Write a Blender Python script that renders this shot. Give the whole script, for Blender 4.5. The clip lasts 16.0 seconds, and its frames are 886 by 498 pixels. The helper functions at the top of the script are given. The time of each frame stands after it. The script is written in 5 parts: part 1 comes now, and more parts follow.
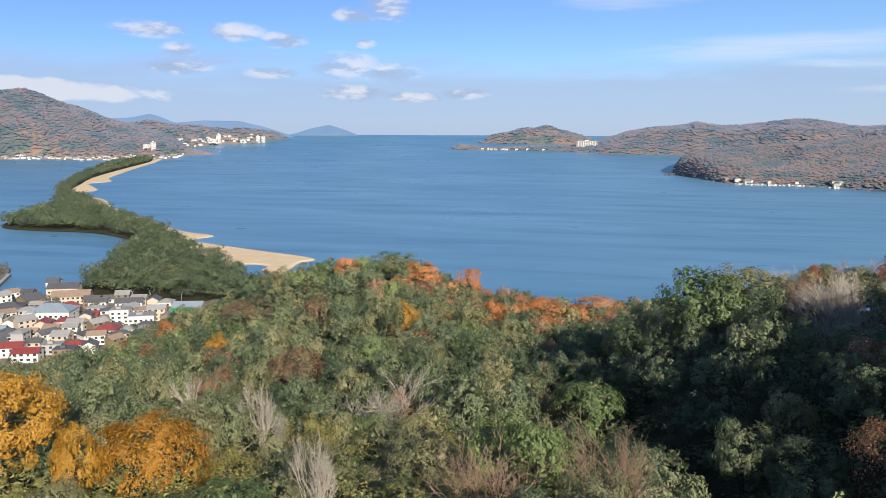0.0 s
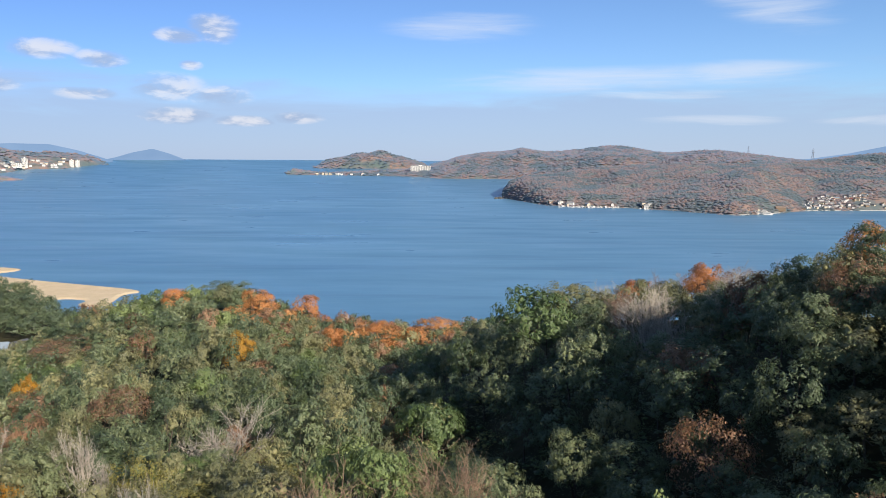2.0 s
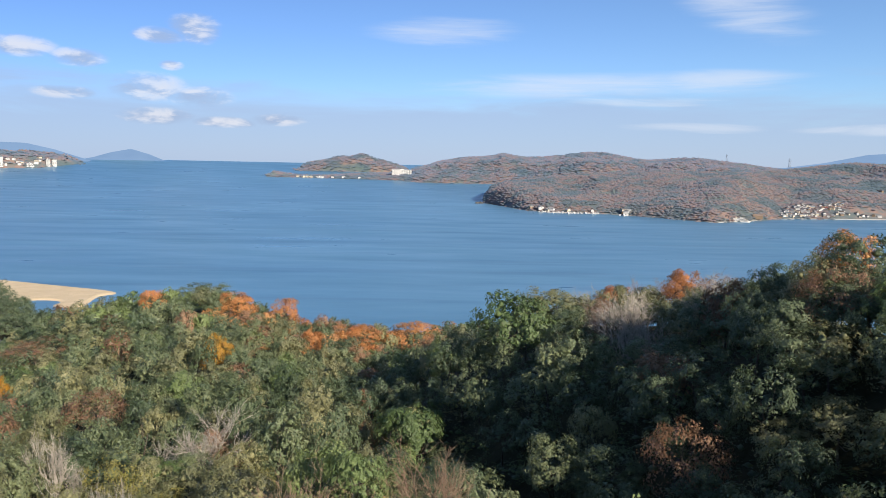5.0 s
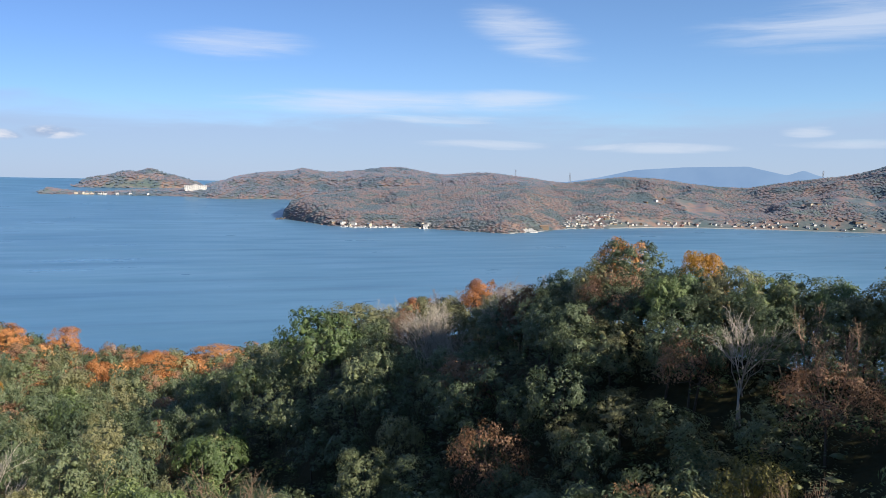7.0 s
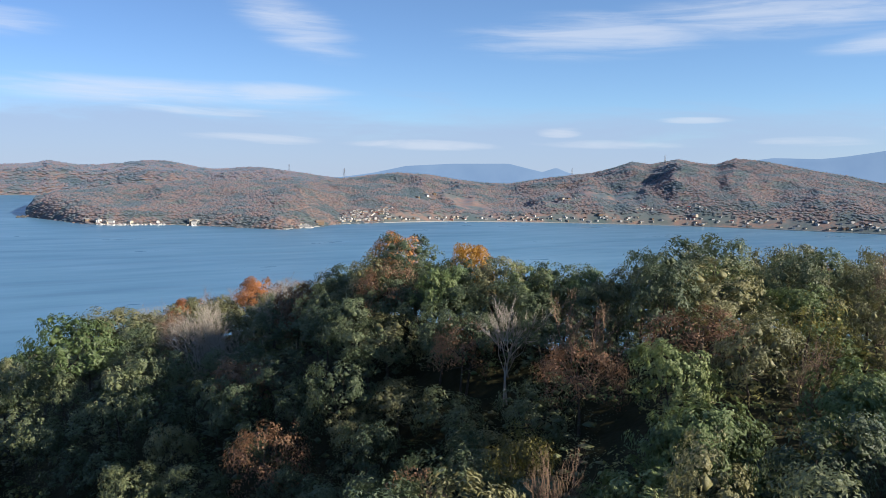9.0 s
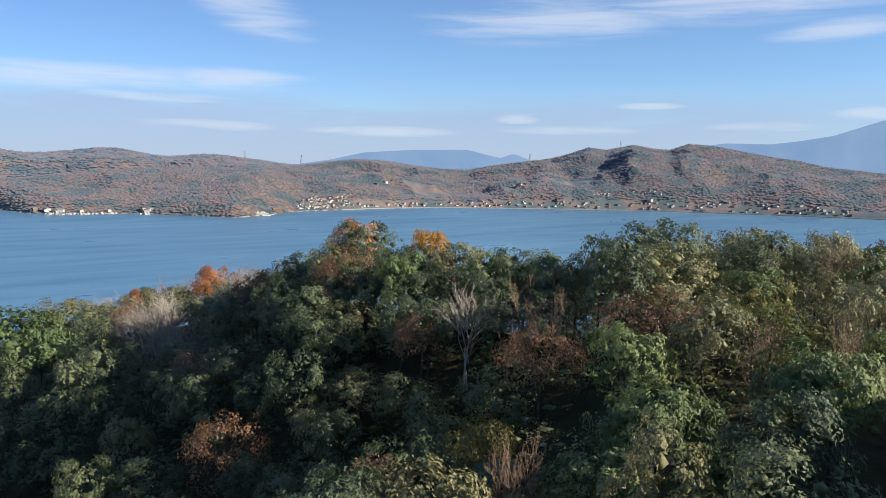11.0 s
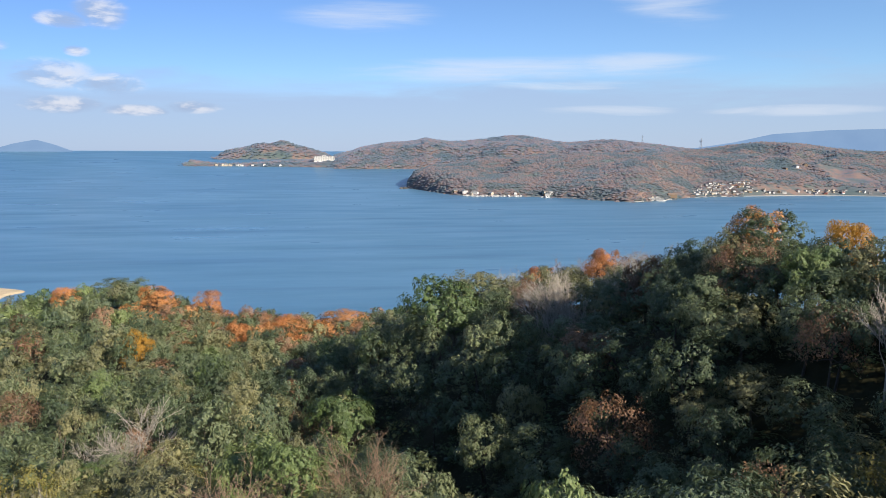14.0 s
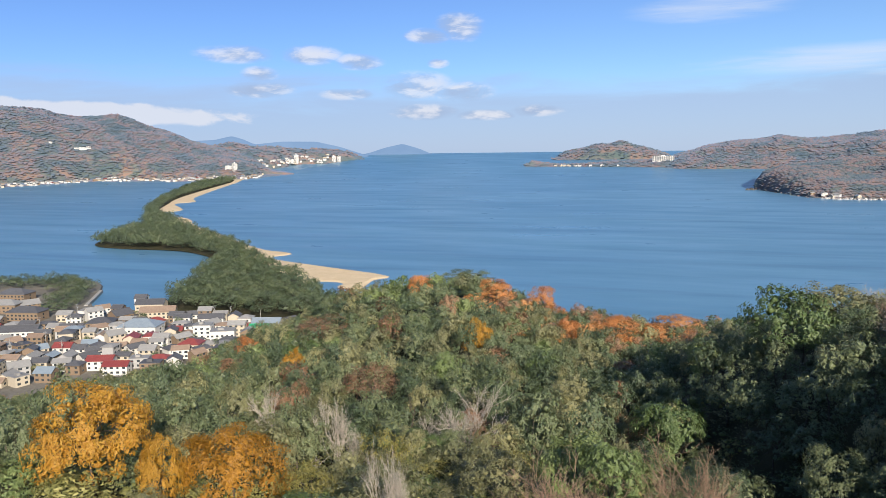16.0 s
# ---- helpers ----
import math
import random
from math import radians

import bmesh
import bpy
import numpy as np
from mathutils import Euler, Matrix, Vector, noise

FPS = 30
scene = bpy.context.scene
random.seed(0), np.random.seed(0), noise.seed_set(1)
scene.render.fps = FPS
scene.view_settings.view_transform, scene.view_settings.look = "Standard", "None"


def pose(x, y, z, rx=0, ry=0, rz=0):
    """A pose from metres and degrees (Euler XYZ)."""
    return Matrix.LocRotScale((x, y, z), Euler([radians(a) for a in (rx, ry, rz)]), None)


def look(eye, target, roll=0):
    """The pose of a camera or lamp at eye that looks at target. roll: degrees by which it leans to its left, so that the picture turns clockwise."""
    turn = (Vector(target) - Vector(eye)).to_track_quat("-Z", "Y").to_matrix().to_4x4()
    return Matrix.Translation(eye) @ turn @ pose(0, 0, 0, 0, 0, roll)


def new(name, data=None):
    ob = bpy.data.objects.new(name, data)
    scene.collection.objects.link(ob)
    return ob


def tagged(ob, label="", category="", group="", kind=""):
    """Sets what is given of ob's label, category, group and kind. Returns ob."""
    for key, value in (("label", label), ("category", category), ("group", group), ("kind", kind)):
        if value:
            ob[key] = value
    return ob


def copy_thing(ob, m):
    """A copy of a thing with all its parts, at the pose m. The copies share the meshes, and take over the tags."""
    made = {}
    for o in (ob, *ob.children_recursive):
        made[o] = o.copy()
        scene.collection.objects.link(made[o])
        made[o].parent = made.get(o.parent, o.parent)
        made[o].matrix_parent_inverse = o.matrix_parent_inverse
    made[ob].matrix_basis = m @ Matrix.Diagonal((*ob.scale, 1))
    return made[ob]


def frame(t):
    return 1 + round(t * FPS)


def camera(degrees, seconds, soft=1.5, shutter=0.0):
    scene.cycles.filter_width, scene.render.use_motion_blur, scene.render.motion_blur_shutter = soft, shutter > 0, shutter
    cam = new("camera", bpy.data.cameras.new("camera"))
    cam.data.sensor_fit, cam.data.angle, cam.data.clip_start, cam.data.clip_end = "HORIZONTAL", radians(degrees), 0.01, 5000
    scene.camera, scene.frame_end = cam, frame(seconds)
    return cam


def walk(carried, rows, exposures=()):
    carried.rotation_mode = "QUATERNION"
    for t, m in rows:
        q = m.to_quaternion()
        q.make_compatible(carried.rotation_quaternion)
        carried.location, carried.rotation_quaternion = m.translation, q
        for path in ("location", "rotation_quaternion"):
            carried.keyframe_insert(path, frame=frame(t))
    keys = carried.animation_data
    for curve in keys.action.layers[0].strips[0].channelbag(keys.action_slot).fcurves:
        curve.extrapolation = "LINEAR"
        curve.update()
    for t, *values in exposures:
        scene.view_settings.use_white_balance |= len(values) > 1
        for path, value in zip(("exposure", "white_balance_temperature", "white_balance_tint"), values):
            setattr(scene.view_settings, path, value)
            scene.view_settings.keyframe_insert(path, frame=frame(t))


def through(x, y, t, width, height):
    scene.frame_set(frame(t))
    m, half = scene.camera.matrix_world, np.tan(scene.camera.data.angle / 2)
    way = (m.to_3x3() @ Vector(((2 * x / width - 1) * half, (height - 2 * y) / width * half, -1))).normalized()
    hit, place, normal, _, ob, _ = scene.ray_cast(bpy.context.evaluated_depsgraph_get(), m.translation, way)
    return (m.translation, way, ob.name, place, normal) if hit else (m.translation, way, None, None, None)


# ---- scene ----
# ---- camera: it stands on a hilltop terrace and pans ----
EYE = Vector((0.0, 0.0, 130.0))
cam = camera(61.54, 16.0, soft=0.5)


def heading(az, el, d=1.0):
    """The way to azimuth az (clockwise from +y) and elevation el, in degrees."""
    a, e = radians(az), radians(el)
    return Vector((math.sin(a) * math.cos(e), math.cos(a) * math.cos(e), math.sin(e))) * d


# seconds, azimuth, elevation, lean
TURNS = [
    (0.0, -10.764, -9.057, 0.261),
    (0.5, -5.977, -8.563, 0.257),
    (1.0, -2.109, -7.371, 0.412),
    (1.5, 0.318, -6.830, 0.331),
    (2.0, 1.813, -7.091, 0.469),
    (2.5, 2.519, -6.899, 0.957),
    (3.0, 2.517, -6.595, 1.287),
    (5.5, 4.066, -6.760, 1.170),
    (6.0, 8.861, -6.257, 0.875),
    (6.5, 13.160, -5.705, 0.707),
    (7.0, 18.467, -5.300, 1.084),
    (7.5, 23.999, -5.047, 1.445),
    (8.0, 28.282, -5.009, 1.725),
    (8.5, 32.311, -5.168, 1.723),
    (9.0, 35.659, -5.306, 1.369),
    (11.5, 38.868, -6.311, 1.120),
    (12.0, 35.563, -6.483, 1.703),
    (12.5, 29.619, -7.014, 1.469),
    (13.0, 23.654, -7.533, 1.111),
    (13.5, 17.082, -7.661, 0.775),
    (14.0, 9.088, -7.800, 0.265),
    (14.5, 1.380, -7.663, 0.011),
    (15.0, -5.281, -7.400, -0.260),
    (15.5, -11.148, -7.538, -0.566),
    (16.0, -16.417, -7.699, -0.658),
]
walk(cam, [(t, look(EYE, EYE + heading(az, el, 100), roll)) for t, az, el, roll in TURNS], [(0.0, 0.97), (16.0, 0.97)])

# ---- world, sun ----
SUN_AZ, SUN_EL = 147.0, 24.8
world = bpy.data.worlds.new("world")
scene.world = world
world.use_nodes = True
wn, wl = world.node_tree.nodes, world.node_tree.links
wn.clear()


def wmath(op, a, b=None, c=None):
    n = wn.new("ShaderNodeMath")
    n.operation = op
    for i, v in enumerate((a, b, c)):
        if v is None:
            continue
        if isinstance(v, (int, float)):
            n.inputs[i].default_value = v
        else:
            wl.new(v, n.inputs[i])
    return n.outputs[0]


sky = wn.new("ShaderNodeTexSky")
sky.sky_type = "NISHITA"
sky.sun_disc = False
sky.sun_elevation, sky.sun_rotation = radians(SUN_EL), radians(SUN_AZ)
sky.altitude = 100.0
sky.air_density, sky.dust_density, sky.ozone_density = 1.0, 0.1, 4.0
# thin clouds, as masks over the direction of view
way = wn.new("ShaderNodeTexCoord").outputs["Generated"]
axes = wn.new("ShaderNodeSeparateXYZ")
wl.new(way, axes.inputs[0])
azimuth = wmath("MULTIPLY", wmath("ARCTAN2", axes.outputs["X"], axes.outputs["Y"]), 57.2958)
elevation = wmath("MULTIPLY", wmath("ARCSINE", axes.outputs["Z"]), 57.2958)


def sky_noise(sx, sy, detail, seed, warp=0.0):
    """Noise over azimuth and elevation, sx and sy degrees to a wave."""
    c = wn.new("ShaderNodeCombineXYZ")
    wl.new(wmath("DIVIDE", azimuth, sx), c.inputs[0])
    wl.new(wmath("DIVIDE", elevation, sy), c.inputs[1])
    c.inputs[2].default_value = seed
    n = wn.new("ShaderNodeTexNoise")
    n.inputs["Scale"].default_value, n.inputs["Detail"].default_value, n.inputs["Roughness"].default_value, n.inputs["Distortion"].default_value = 1.0, detail, 0.6, warp
    wl.new(c.outputs[0], n.inputs["Vector"])
    return n.outputs["Fac"]


def puff(az, el, wide, high, slope=0.0):
    """1 in the middle of an ellipse of the sky, 0 outside it."""
    u = wmath("DIVIDE", wmath("SUBTRACT", azimuth, az), wide)
    v = wmath("DIVIDE", wmath("SUBTRACT", wmath("SUBTRACT", elevation, el), wmath("MULTIPLY", u, slope)), high)
    r = wmath("ADD", wmath("MULTIPLY", u, u), wmath("MULTIPLY", v, v))
    return wmath("MAXIMUM", wmath("SUBTRACT", 1.0, r), 0.0)


def smooth(value, lo, hi):
    n = wn.new("ShaderNodeMapRange")
    n.interpolation_type = "SMOOTHSTEP"
    n.inputs["From Min"].default_value, n.inputs["From Max"].default_value = lo, hi
    wl.new(value, n.inputs["Value"])
    return n.outputs[0]


def total(items):
    s = items[0]
    for i in items[1:]:
        s = wmath("MAXIMUM", s, i)
    return s


def over(fac, a, b, mode="MIX"):
    n = wn.new("ShaderNodeMix")
    n.data_type, n.blend_type = "RGBA", mode
    for v, i in ((fac, 0), (a, 6), (b, 7)):
        if isinstance(v, (float, tuple)):
            n.inputs[i].default_value = v
        else:
            wl.new(v, n.inputs[i])
    return n.outputs[2]


billow = sky_noise(2.6, 1.1, 6, 3.1, 0.5)
heaps = total([puff(*p) for p in ((-26.0, 6.9, 2.7, 0.9), (-22.6, 6.45, 2.3, 0.75), (-15.0, 8.9, 2.3, 1.3), (-17.3, 8.3, 2.4, 0.7), (-31.5, 6.9, 3.4, 0.8), (-29.8, 5.55, 1.6, 0.7), (-29.8, 4.4, 3.0, 0.7),
                                  (-18.2, 4.75, 3.4, 1.25), (-14.7, 4.2, 2.8, 0.95), (-23.5, 4.1, 2.4, 0.55), (-17.8, 2.75, 3.2, 0.75), (-13.0, 2.45, 2.8, 0.5), (-9.3, 2.75, 2.6, 0.55), (-16.6, 6.3, 1.0, 0.45))])
heap_mask = smooth(wmath("ADD", heaps, wmath("MULTIPLY", wmath("SUBTRACT", billow, 0.5), 1.5)), 0.0, 1.2)
heap_mask = wmath("MULTIPLY", heap_mask, smooth(heaps, 0.0, 0.5))
bank = puff(-46.0, 2.75, 20.0, 1.15, -0.5)
bank_mask = wmath("MULTIPLY", smooth(wmath("ADD", bank, wmath("MULTIPLY", wmath("SUBTRACT", billow, 0.5), 1.1)), 0.3, 0.6), smooth(bank, 0.0, 0.45))
lit = smooth(wmath("ADD", wmath("SUBTRACT", billow, sky_noise(2.4, 0.8, 3, 9.4)), wmath("MULTIPLY", heaps, 0.10)), -0.06, 0.22)
wisp = sky_noise(9.0, 0.75, 6, 5.2, 0.6)
veils = total([puff(*p) for p in ((13.0, 5.75, 15.0, 1.25, 0.25), (23.0, 6.0, 8.0, 1.1, 0.1), (24.5, 10.8, 6.0, 2.6, -1.6), (47.0, 10.8, 13.0, 2.2, 0.4), (59.0, 11.8, 16.0, 2.2, 0.2), (3.0, 9.5, 7.0, 1.4, 0.2), (66.0, 9.6, 6.0, 1.0, 0.3))])
veil_mask = wmath("MULTIPLY", smooth(wmath("ADD", veils, wmath("MULTIPLY", wmath("SUBTRACT", wisp, 0.5), 2.4)), 0.0, 1.5), smooth(veils, 0.0, 1.0))
shreds = total([puff(*p) for p in ((44.2, 3.8, 2.2, 0.55), (53.9, 4.7, 3.4, 0.3), (48.0, 2.9, 7.0, 0.4), (62.0, 3.2, 5.0, 0.45), (21.0, 2.7, 6.5, 0.5), (69.0, 4.0, 4.0, 0.6), (34.0, 2.6, 7.0, 0.5), (18.0, 4.6, 7.0, 0.45))])
shred_mask = wmath("MULTIPLY", smooth(wmath("ADD", shreds, wmath("MULTIPLY", wmath("SUBTRACT", wisp, 0.5), 2.6)), 0.15, 1.3), smooth(shreds, 0.0, 0.5))
low = wmath("MULTIPLY", smooth(wmath("SUBTRACT", wmath("ADD", 5.2, wmath("MULTIPLY", wmath("SUBTRACT", sky_noise(16.0, 2.4, 5, 7.7, 0.4), 0.5), 6.0)), elevation), -1.2, 2.2),
            smooth(wmath("SUBTRACT", 95.0, wmath("ABSOLUTE", wmath("SUBTRACT", azimuth, 5.0))), 0.0, 50.0))
tint = wn.new("ShaderNodeValToRGB")
tint.color_ramp.elements[0].position, tint.color_ramp.elements[0].color = 0.0, (0.60, 0.75, 1.06, 1)
tint.color_ramp.elements[1].position, tint.color_ramp.elements[1].color = 1.0, (0.64, 0.74, 0.96, 1)
tint.color_ramp.elements[1].position = 0.3
tint.color_ramp.elements.new(0.8).color = (1.0, 1.0, 1.0, 1)
wl.new(wmath("DIVIDE", elevation, 46.0), tint.inputs[0])
clear = over(1.0, sky.outputs[0], tint.outputs[0], "MULTIPLY")
side = over(smooth(azimuth, -40.0, 60.0), (0.73, 0.74, 0.80, 1.0), (1.36, 1.26, 1.10, 1.0))
clear = over(1.0, clear, side, "MULTIPLY")
sheet = over(wmath("MULTIPLY", low, 0.76), clear, (2.75, 3.5, 5.05, 1.0))
sheet = over(wmath("MULTIPLY", veil_mask, 0.6), sheet, (5.0, 5.4, 6.2, 1.0))
sheet = over(wmath("MULTIPLY", shred_mask, 0.5), sheet, (5.0, 5.4, 6.1, 1.0))
heap_colour = over(lit, (2.6, 3.25, 4.6, 1.0), (5.3, 5.4, 5.9, 1.0))
sheet = over(wmath("MULTIPLY", bank_mask, 0.8), sheet, (5.1, 5.3, 5.9, 1.0))
sheet = over(wmath("MULTIPLY", heap_mask, 0.85), sheet, heap_colour)
bg = wn.new("ShaderNodeBackground")
bg.inputs["Strength"].default_value = 0.077
out = wn.new("ShaderNodeOutputWorld")
wl.new(sheet, bg.inputs["Color"])
wl.new(bg.outputs[0], out.inputs["Surface"])

sun_data = bpy.data.lights.new("sun", "SUN")
sun_data.energy, sun_data.angle, sun_data.color = 4.0, radians(0.53), (1.0, 0.90, 0.76)
sun = new("sun", sun_data)
sun.matrix_world = look(heading(SUN_AZ, SUN_EL, 300), (0, 0, 0))

# ---- materials ----
def ramp_fill(node, stops):
    cr = node.color_ramp
    while len(cr.elements) > 1:
        cr.elements.remove(cr.elements[-1])
    cr.elements[0].position, cr.elements[0].color = stops[0][0], (*stops[0][1], 1)
    for p, c in stops[1:]:
        cr.elements.new(p).color = (*c, 1)


class Mat:
    """A small builder of node materials."""

    def __init__(self, name, rough=0.7, spec=0.3, metal=0.0):
        self.m = bpy.data.materials.new(name)
        self.m.use_nodes = True
        self.n, self.l = self.m.node_tree.nodes, self.m.node_tree.links
        self.bsdf = self.n["Principled BSDF"]
        self.out = self.n["Material Output"]
        self.bsdf.inputs["Roughness"].default_value = rough
        self.bsdf.inputs["Specular IOR Level"].default_value = spec
        self.bsdf.inputs["Metallic"].default_value = metal
        self.geo = self.n.new("ShaderNodeNewGeometry")

    def put(self, value, socket):
        if hasattr(value, "is_output"):
            self.l.new(value, socket)
        else:
            socket.default_value = (*value, 1) if isinstance(value, tuple) and len(value) == 3 else value

    def noise(self, scale, detail=4, rough=0.55, stretch=None):
        t = self.n.new("ShaderNodeTexNoise")
        t.inputs["Scale"].default_value, t.inputs["Detail"].default_value, t.inputs["Roughness"].default_value = scale, detail, rough
        pos = self.geo.outputs["Position"]
        if stretch:
            mp = self.n.new("ShaderNodeMapping")
            mp.inputs["Scale"].default_value = stretch
            self.l.new(pos, mp.inputs["Vector"])
            pos = mp.outputs[0]
        self.l.new(pos, t.inputs["Vector"])
        return t.outputs["Fac"]

    def ramp(self, fac, stops):
        r = self.n.new("ShaderNodeValToRGB")
        ramp_fill(r, stops)
        self.l.new(fac, r.inputs[0])
        return r.outputs["Color"]

    def math(self, op, a, b=0.0, clamp=False):
        t = self.n.new("ShaderNodeMath")
        t.operation, t.use_clamp = op, clamp
        self.put(a, t.inputs[0]), self.put(b, t.inputs[1])
        return t.outputs[0]

    def mix(self, fac, a, b, mode="MIX"):
        t = self.n.new("ShaderNodeMix")
        t.data_type, t.blend_type = "RGBA", mode
        self.put(fac, t.inputs[0]), self.put(a, t.inputs[6]), self.put(b, t.inputs[7])
        return t.outputs[2]

    def bump(self, height, strength=0.3, dist=0.1):
        t = self.n.new("ShaderNodeBump")
        t.inputs["Strength"].default_value, t.inputs["Distance"].default_value = strength, dist
        self.l.new(height, t.inputs["Height"])
        self.l.new(t.outputs[0], self.bsdf.inputs["Normal"])

    def color(self, c):
        self.put(c, self.bsdf.inputs["Base Color"])
        return self

    def random_object(self):
        return self.n.new("ShaderNodeObjectInfo").outputs["Random"]

    def attr(self, name):
        t = self.n.new("ShaderNodeAttribute")
        t.attribute_name = name
        return t.outputs["Fac"]


def leaf_material(name, dark, mid, light, through=0.25, rough=0.4, spec=0.5):
    """Foliage: the tone differs from tree to tree and from leaf clump to leaf clump; gap shade is painted in."""
    m = Mat(name, rough, spec)
    tree = m.math("FRACT", m.math("ADD", m.attr("tone"), m.random_object()))
    mixed = m.math("ADD", m.math("MULTIPLY", tree, 0.55), m.math("ADD", m.math("MULTIPLY", m.geo.outputs["Random Per Island"], 0.36), 0.02))
    col = m.ramp(mixed, [(0.1, dark), (0.5, mid), (0.9, light)])
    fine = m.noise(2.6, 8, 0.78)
    # noise flecks of half the dark tone paint the shade between leaves
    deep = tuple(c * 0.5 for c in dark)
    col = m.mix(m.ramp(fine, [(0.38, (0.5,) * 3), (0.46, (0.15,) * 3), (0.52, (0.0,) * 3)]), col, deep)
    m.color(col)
    m.bump(fine, 0.4, 0.3)
    tr = m.n.new("ShaderNodeBsdfTranslucent")
    m.put(m.mix(0.5, col, light), tr.inputs["Color"])
    mx = m.n.new("ShaderNodeMixShader")
    mx.inputs[0].default_value = through
    m.l.new(m.bsdf.outputs[0], mx.inputs[1]), m.l.new(tr.outputs[0], mx.inputs[2])
    m.l.new(mx.outputs[0], m.out.inputs["Surface"])
    return m.m


def rough_material(name, dark, light, scale=3.0, rough=0.85, bump=0.3, metal=0.0, spec=0.3, vary=0.25):
    m = Mat(name, rough, spec, metal)
    f = m.noise(scale, 5)
    col = m.mix(f, dark, light)
    col = m.mix(m.math("MULTIPLY", m.random_object(), vary), col, dark)
    col = m.mix(m.math("MULTIPLY", m.noise(scale * 0.13, 3), 0.3), col, light)
    m.color(col)
    if bump:
        m.bump(f, bump, 0.05)
    return m.m


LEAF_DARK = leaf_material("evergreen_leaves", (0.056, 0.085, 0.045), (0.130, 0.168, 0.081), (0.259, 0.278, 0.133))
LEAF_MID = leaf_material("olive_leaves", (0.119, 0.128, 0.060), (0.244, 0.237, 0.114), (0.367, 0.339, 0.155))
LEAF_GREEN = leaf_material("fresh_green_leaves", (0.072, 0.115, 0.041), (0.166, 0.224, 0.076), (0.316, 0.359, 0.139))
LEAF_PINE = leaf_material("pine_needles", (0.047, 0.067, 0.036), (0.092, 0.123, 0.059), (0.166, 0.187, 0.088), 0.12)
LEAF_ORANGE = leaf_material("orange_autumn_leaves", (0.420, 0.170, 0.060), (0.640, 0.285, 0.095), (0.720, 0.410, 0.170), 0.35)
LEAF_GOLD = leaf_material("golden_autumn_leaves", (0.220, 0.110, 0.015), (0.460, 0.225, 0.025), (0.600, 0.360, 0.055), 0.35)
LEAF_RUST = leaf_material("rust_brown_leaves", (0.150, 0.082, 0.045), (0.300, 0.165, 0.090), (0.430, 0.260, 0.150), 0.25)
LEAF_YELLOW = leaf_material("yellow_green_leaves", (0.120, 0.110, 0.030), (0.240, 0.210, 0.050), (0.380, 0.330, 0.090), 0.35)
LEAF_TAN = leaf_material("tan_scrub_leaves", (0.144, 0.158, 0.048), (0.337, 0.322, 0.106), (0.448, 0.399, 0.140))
BARK = rough_material("bark", (0.05, 0.04, 0.03), (0.13, 0.105, 0.08), 4.0)
TWIG_PALE = rough_material("pale_dead_wood", (0.34, 0.29, 0.24), (0.54, 0.48, 0.41), 4.0)
TWIG_BROWN = rough_material("brown_twigs", (0.21, 0.135, 0.09), (0.38, 0.26, 0.18), 4.0)


def ground_material(name, stops, scale, sheen=0.0):
    m = Mat(name, 0.9, 0.15)
    f = m.math("ADD", m.math("MULTIPLY", m.noise(scale, 6, 0.65), 0.65), m.math("MULTIPLY", m.noise(scale * 9, 3), 0.35))
    m.color(m.ramp(f, stops))
    m.bump(f, 0.6, 3.0)
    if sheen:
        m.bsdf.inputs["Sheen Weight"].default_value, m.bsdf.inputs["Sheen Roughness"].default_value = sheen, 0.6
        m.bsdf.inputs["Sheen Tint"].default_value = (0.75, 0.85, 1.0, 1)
    return m.m


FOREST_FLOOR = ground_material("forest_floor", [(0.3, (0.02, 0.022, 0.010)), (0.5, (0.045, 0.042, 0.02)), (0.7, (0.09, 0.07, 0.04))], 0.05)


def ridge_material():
    """Mountains tens of kilometres off: a plain blue backdrop that glows in the colour of haze."""
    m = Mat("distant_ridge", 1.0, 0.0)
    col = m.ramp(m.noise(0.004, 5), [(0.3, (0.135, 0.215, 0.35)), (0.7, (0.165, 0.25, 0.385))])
    # base almost black: haze and daylight are both in the emission colour
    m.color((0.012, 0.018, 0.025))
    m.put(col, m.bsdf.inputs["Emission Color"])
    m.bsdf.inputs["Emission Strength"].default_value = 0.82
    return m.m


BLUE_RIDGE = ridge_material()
SAND = ground_material("beach_sand", [(0.3, (0.56, 0.43, 0.27)), (0.7, (0.70, 0.55, 0.36))], 0.08)
PLAIN = ground_material("town_ground", [(0.35, (0.12, 0.11, 0.09)), (0.6, (0.22, 0.20, 0.17))], 0.05)


def sea_material():
    m = Mat("sea_water", 0.18, 0.5)
    broad = m.noise(0.0016, 4, 0.5, (1.0, 2.2, 1.0))
    still = m.ramp(broad, [(0.35, (0.080, 0.193, 0.300)), (0.65, (0.112, 0.240, 0.350))])
    gust = m.ramp(m.noise(0.006, 5, 0.6, (0.35, 3.0, 1.0)), [(0.52, (0.0,) * 3), (0.64, (0.55,) * 3)])
    m.color(m.mix(gust, still, (0.052, 0.140, 0.240)))
    streak = m.noise(0.004, 5, 0.6, (1.0, 4.0, 1.0))
    rough = m.ramp(streak, [(0.3, (0.26,) * 3), (0.7, (0.4,) * 3)])
    m.l.new(rough, m.bsdf.inputs["Roughness"])
    m.bsdf.inputs["IOR"].default_value = 1.33
    m.bump(m.noise(0.22, 4, 0.6), 0.012, 0.6)
    return m.m


SEA = sea_material()


